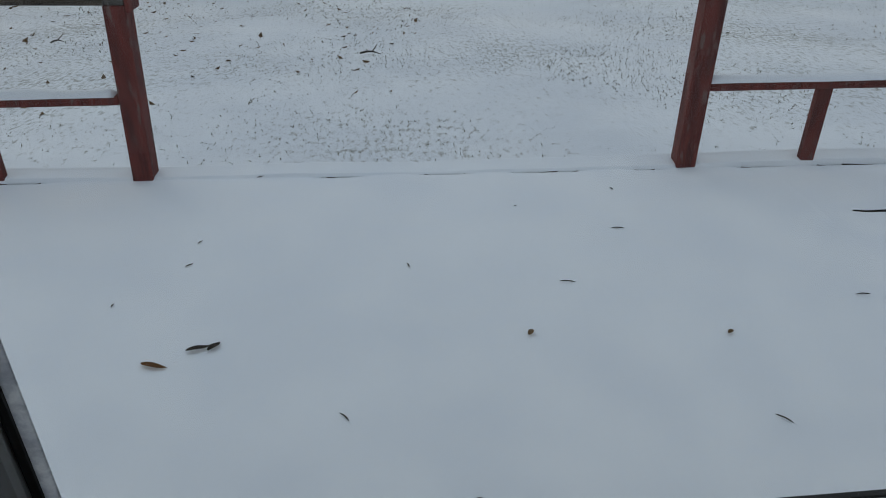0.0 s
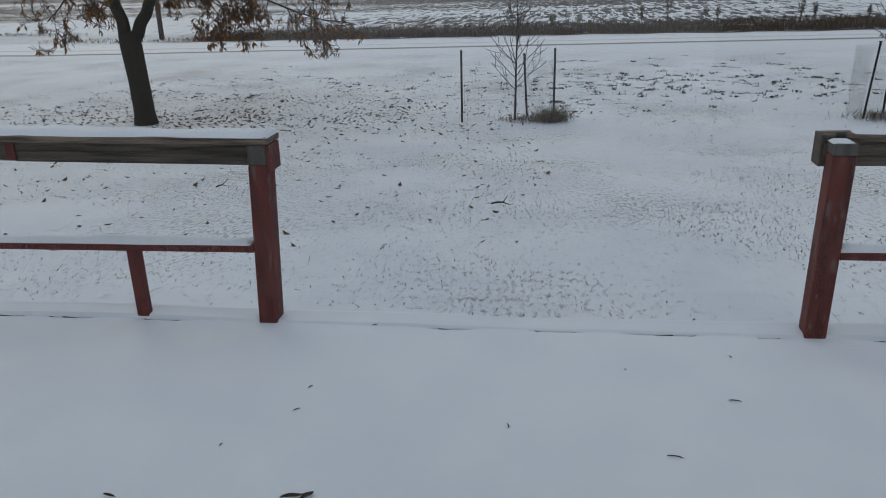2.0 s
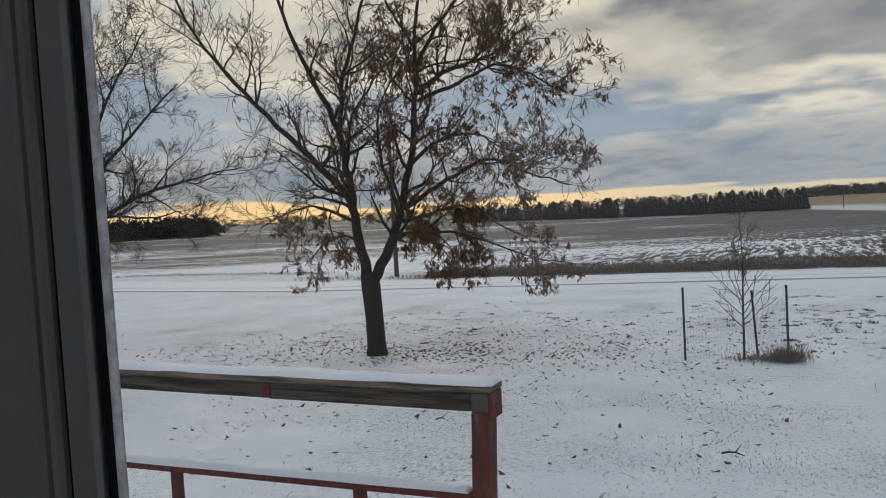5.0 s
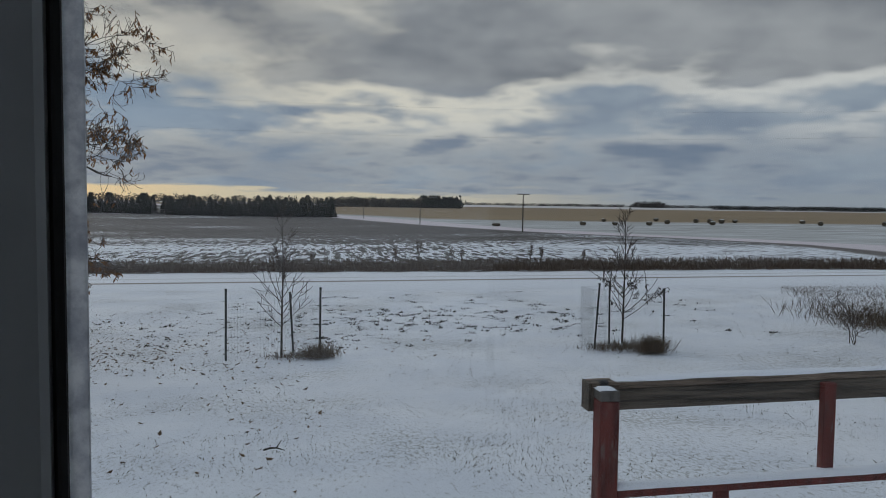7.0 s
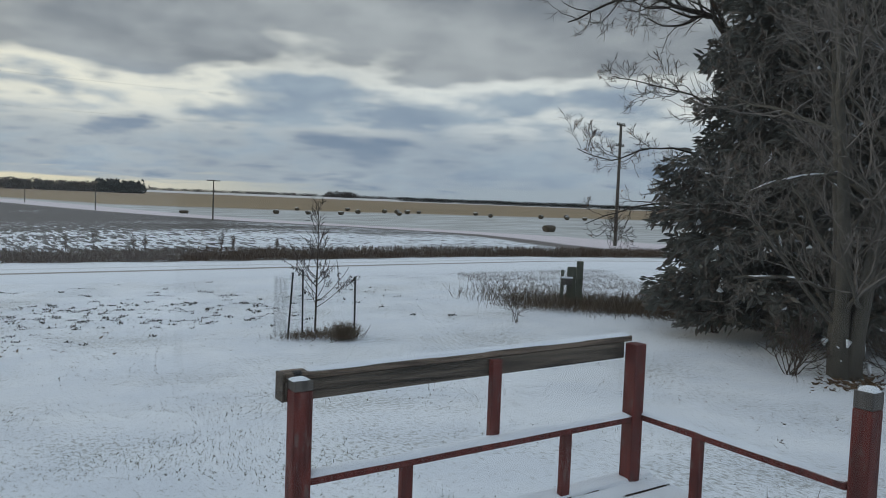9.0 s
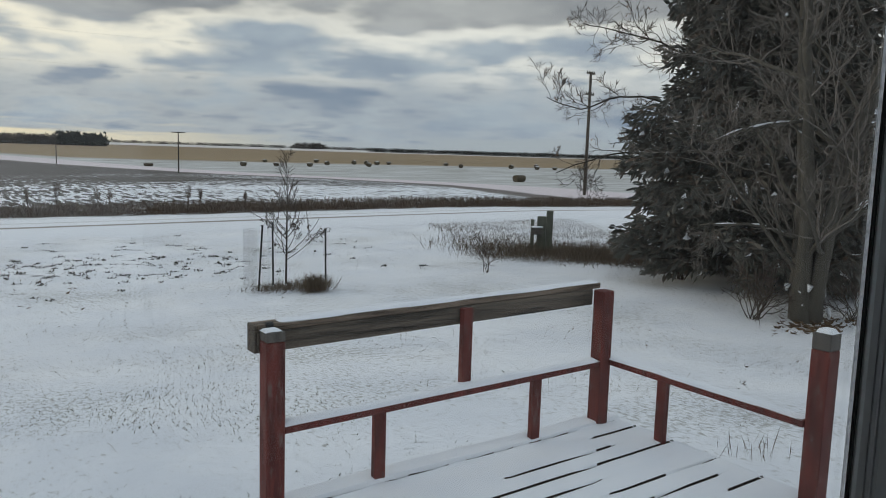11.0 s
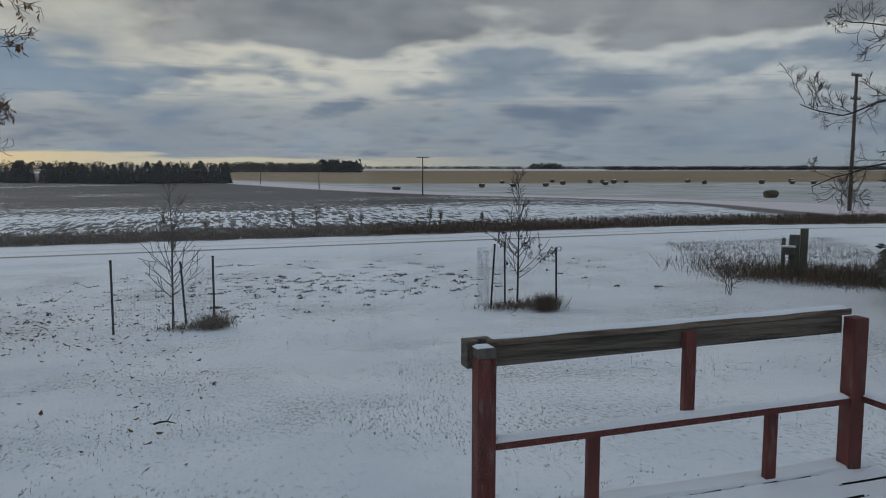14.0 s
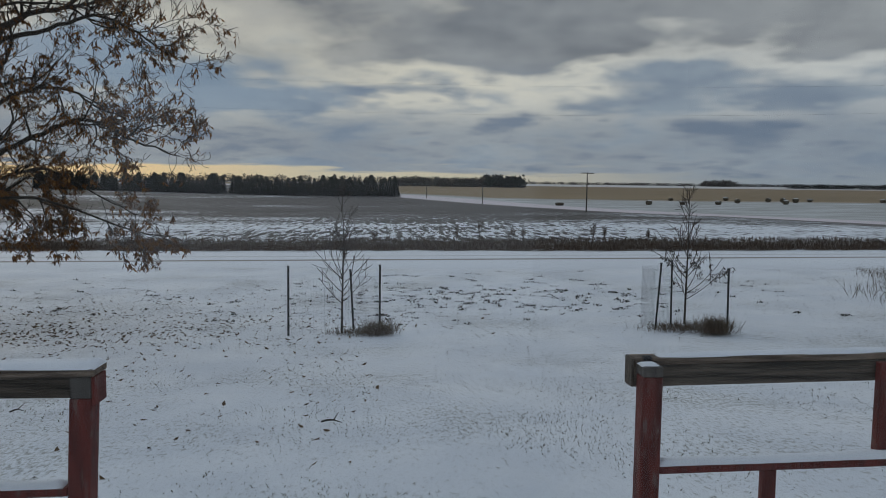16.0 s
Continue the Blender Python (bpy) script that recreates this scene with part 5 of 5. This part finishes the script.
def mail_posts():
    x, y = 15.4, 17.15
    z = gz(x, y)
    root = thing("meter_post", "weathered grey-green timber posts with small boxes", "utility post", at=(x, y, z))
    part("tall_post", box((0.10, -0.1, -0.2), (0.30, 0.10, 1.34), 0.012), M_POSTGREEN, root)
    part("back_board", box((-0.17, -0.02, -0.2), (0.095, 0.06, 1.16), 0.008), M_POSTGREEN, root)
    part("short_post", box((-0.36, -0.07, -0.2), (-0.26, 0.05, 1.06), 0.01), M_POSTGREEN, root)
    bm = box((-0.33, -0.26, 0.62), (-0.02, -0.075, 0.82), 0.012)
    part("meter_box", bm, M_GREYPOST, root, "pale grey box on the posts")
    part("box_lid", box((-0.345, -0.29, 0.825), (-0.005, -0.06, 0.865), 0.01), M_SNOW, root, "snow-covered box lid")
    root.rotation_euler = (0, 0, -0.7)


mail_posts()


def bale(x, y, r, length, turn, label="round hay bale dusted with snow on the stubble", snowed=True):
    z = gz(x, y)
    root = thing("hay_bale", label, "hay bale", "hay bales in the field", at=(x, y, z))
    root.rotation_euler = (0, 0, turn)
    t = Tubes()
    t.add([(-length / 2, 0, r - 0.08), (-length / 2 + 0.08, 0, r - 0.05), (0, 0, r - 0.03), (length / 2 - 0.08, 0, r - 0.05), (length / 2, 0, r - 0.08)], [r * 0.93, r, r, r, r * 0.93], 16)
    t.f.append([k for k in range(16)][::-1])
    t.object("roll", M_HAY, root)
    if not snowed:
        return
    v, f = [], []
    for i in range(2):
        for k in range(7):
            a = radians(50 + 80 * k / 6)
            v.append(((-0.48 + 0.96 * i) * length, math.cos(a) * (r + 0.03), r - 0.04 + math.sin(a) * (r + 0.04)))
    for k in range(6):
        f.append((k, k + 7, k + 8, k + 1))
    cap = mesh_object("snow_cap", v, f, M_SNOW, True)
    cap.parent = root


BALES = ((60.8, 170.1), (69.1, 170.9), (78.0, 171.5), (87.2, 181.0), (99.3, 189.0), (96.3, 174.9), (111.0, 189.7), (127.9, 185.0),
         (123.1, 170.8), (138.5, 167.5), (143.7, 162.3), (148.3, 159.9), (155.5, 154.9), (102.5, 187.5), (105.0, 186.0), (93.0, 200.0), (76.0, 196.0), (165.0, 150.0), (152.0, 172.0))
for i, (bx_, by_) in enumerate(BALES):
    bale(bx_, by_, 0.52 + 0.08 * math.sin(i * 5.0), 1.15, 0.5 + (i * 2.4) % 3.1)
bale(82.5, 97.6, 0.60, 2.2, 0.20, "large dark hay bale close to the side road", False)
bale(37.7, 161.0, 0.34, 1.7, 0.1, "low dark hay bale in the field", False)


def weeds():
    rng = random.Random(77)
    for x, y, h in ((4.2, 43.3, 1.1), (5.5, 43.1, 1.45), (7.4, 42.7, 1.25), (8.0, 42.8, 1.0), (11.9, 42.2, 1.2), (12.5, 42.0, 0.9), (-0.5, 43.6, 0.7), (15.0, 41.8, 0.8)):
        root = thing("tall_weed", "tall dark dried weed with seed heads by the road", "weed", "dry weeds by the road", at=(x, y, gz(x, y)))
        st, fl = Tubes(), Flakes()
        for k in range(4):
            d = Vector((rng.gauss(0, 0.12), rng.gauss(0, 0.12), 1)).normalized()
            L = h * rng.uniform(0.5, 0.85)
            st.add([(0, 0, -0.05), d * L * 0.5, d * L], [0.014, 0.01, 0.006], 4)
            for j in range(40):
                p = d * L * rng.uniform(0.45, 1.0) + rand_dir(rng) * 0.04
                e = rand_dir(rng)
                s = e.orthogonal().normalized()
                fl.leaf(p, e, s, rng.uniform(0.05, 0.13), 0.035)
        st.object("stems", M_TWIG, root)
        fl.object("seed_heads", M_VERGE, root)["kind"] = "stuff"


weeds()


def conifer_row():
    """Shelter belt of conifers far off."""
    rng = random.Random(9)
    xs = []
    x = -132.0
    while x < 3.5:
        xs.append(x)
        x += rng.uniform(0.9, 1.7) if rng.random() > 0.03 else 4.0
    protos = []
    for k in range(4):
        fl = Flakes()
        for j in range(620):
            t = rng.random() ** 0.8
            a = rng.uniform(0, 6.28)
            r = 0.30 * (1 - t) ** 0.65 * rng.uniform(0.6, 1.15) + 0.015
            p = Vector((math.cos(a) * r * 0.5, math.sin(a) * r * 0.5, t))
            d = Vector((math.cos(a), math.sin(a), rng.uniform(-0.7, 0.5))).normalized()
            s = d.cross(Vector((0, 0, 1))).normalized()
            fl.leaf(p, d, s, r * 0.7 + 0.03, 0.10 * (1.1 - 0.6 * t), 0.4)
        me = bpy.data.meshes.new("crown")
        me.from_pydata(fl.v, [], fl.f)
        me.materials.append(M_CONIFER)
        tr = Tubes()
        tr.add([(0, 0, -0.1), (0, 0, 0.5)], [0.03, 0.02], 5)
        tm = bpy.data.meshes.new("trunk")
        tm.from_pydata(tr.v, [], tr.f)
        tm.materials.append(M_BARK)
        protos.append((me, tm))
    for i, x in enumerate(xs):
        y = 228 - 0.53 * x + rng.uniform(-4, 4)
        h = rng.uniform(4.2, 6.6) * (1 + 0.10 * min(1, -x / 100))
        root = thing("conifer", "dark distant conifer in a dense shelter belt", "tree", "shelter belt conifers", at=(x, y, gz(x, y)))
        me, tm = protos[i % 4]
        c = new("crown", me)
        c.parent, c.scale = root, (h * rng.uniform(0.7, 1.05), h * 0.9, h)
        s = new("trunk", tm)
        s.parent, s.scale = root, (h, h, h)


conifer_row()


def wood(name, seed, n, place, size, label, mat=M_FARTREE, wide=0.5):
    """Far woods: many small clumps on thin stems."""
    rng = random.Random(seed)
    fl = Flakes()
    for k in range(n):
        x, y = place(rng)
        h = rng.uniform(*size)
        z = gz(x, y)
        for j in range(34):
            t = rng.random()
            a = rng.uniform(0, 6.28)
            r = h * wide * math.sin(math.pi * (0.12 + 0.8 * t)) * math.sqrt(rng.random())
            p = Vector((x + math.cos(a) * r, y + math.sin(a) * r, z - 0.3 + h * t))
            d = (rand_dir(rng) + Vector((0, 0, 0.4))).normalized()
            s = d.orthogonal().normalized()
            s.rotate(Matrix.Rotation(rng.uniform(0, 6.28), 3, d))
            fl.leaf(p, d, s, h * rng.uniform(0.18, 0.36), h * rng.uniform(0.10, 0.2), 0.3)
    tagged(fl.object(name, mat), label, "woods", kind="stuff")


def polar(a0, a1, d0, d1):
    def f(r):
        a, d = radians(r.uniform(a0, a1)), r.uniform(d0, d1)
        return math.sin(a) * d, math.cos(a) * d
    return f


wood("far_woods", 61, 260, polar(0.6, 10.2, 560, 600), (4.0, 7.0), "distant grove of bare grey trees")
wood("far_woods", 62, 90, polar(7.6, 10.5, 555, 590), (5.5, 9.0), "dark rounded clump of distant trees", M_CONIFER)
wood("far_woods", 63, 420, polar(-46, 4, 900, 1150), (5, 10), "long dark line of woods on the horizon", M_FARTREE, 0.9)
wood("far_woods", 64, 420, polar(-62, -41.5, 330, 400), (4.5, 9.0), "dark woodland at the edge of the field", M_CONIFER, 0.6)
wood("far_woods", 65, 1500, polar(9, 62, 1500, 1600), (3.0, 6.0), "thin dark line of trees on the horizon", M_FARTREE, 1.4)
wood("far_woods", 66, 50, polar(23.4, 25.6, 1350, 1420), (7, 11), "small dark grove on the horizon", M_FARTREE, 0.9)
wood("far_woods", 67, 800, polar(29, 62, 940, 980), (3.0, 5.5), "dark line of brush across the far fields", M_CONIFER, 1.2)
wood("far_woods", 68, 160, polar(-100, -62, 300, 420), (5, 10), "dark woodland at the edge of the field", M_CONIFER, 0.6)


# small litter on the deck
deck_leaf(-0.81, 1.965, 0.088, 0.022, -12, "yellowing dry leaf lying on the deck snow", M_LEAF, 0.5)
deck_leaf(-0.69, 2.045, 0.078, 0.022, 24, "curled dark leaf lying on the deck snow", M_BARK, 0.9)
deck_leaf(-0.64, 2.055, 0.055, 0.024, 60, "curled dark leaf lying on the deck snow", M_BARK, 1.2)
deck_leaf(0.375, 2.085, 0.034, 0.020, 65, "small brown leaf lying on the deck snow")
deck_leaf(1.02, 2.06, 0.028, 0.016, 40, "small brown leaf lying on the deck snow")
deck_leaf(-1.30, 1.99, 0.05, 0.012, -10, "small dark leaf lying on the deck snow", M_BARK)
deck_leaf(-0.05, 1.20, 0.085, 0.010, -55, "thin curled brown leaf lying on the deck snow", M_GROUNDLEAF, 1.4)
for tx, ty, tl, tt in ((-0.03, 2.51, 0.03, -75), (1.03, 1.665, 0.05, -45), (-0.20, 1.72, 0.045, -50), (0.81, 2.75, 0.05, -5), (0.545, 2.375, 0.055, -10),
                       (-0.85, 2.72, 0.025, 55), (0.42, 2.96, 0.012, 0), (0.86, 3.1, 0.02, -60), (-1.05, 2.30, 0.02, 80), (-0.72, 3.30, 0.03, 30), (-0.85, 2.55, 0.03, 40), (1.55, 2.25, 0.05, 0), (0.16, 1.42, 0.02, 10)):
    deck_twig(tx, ty, tl, tt)
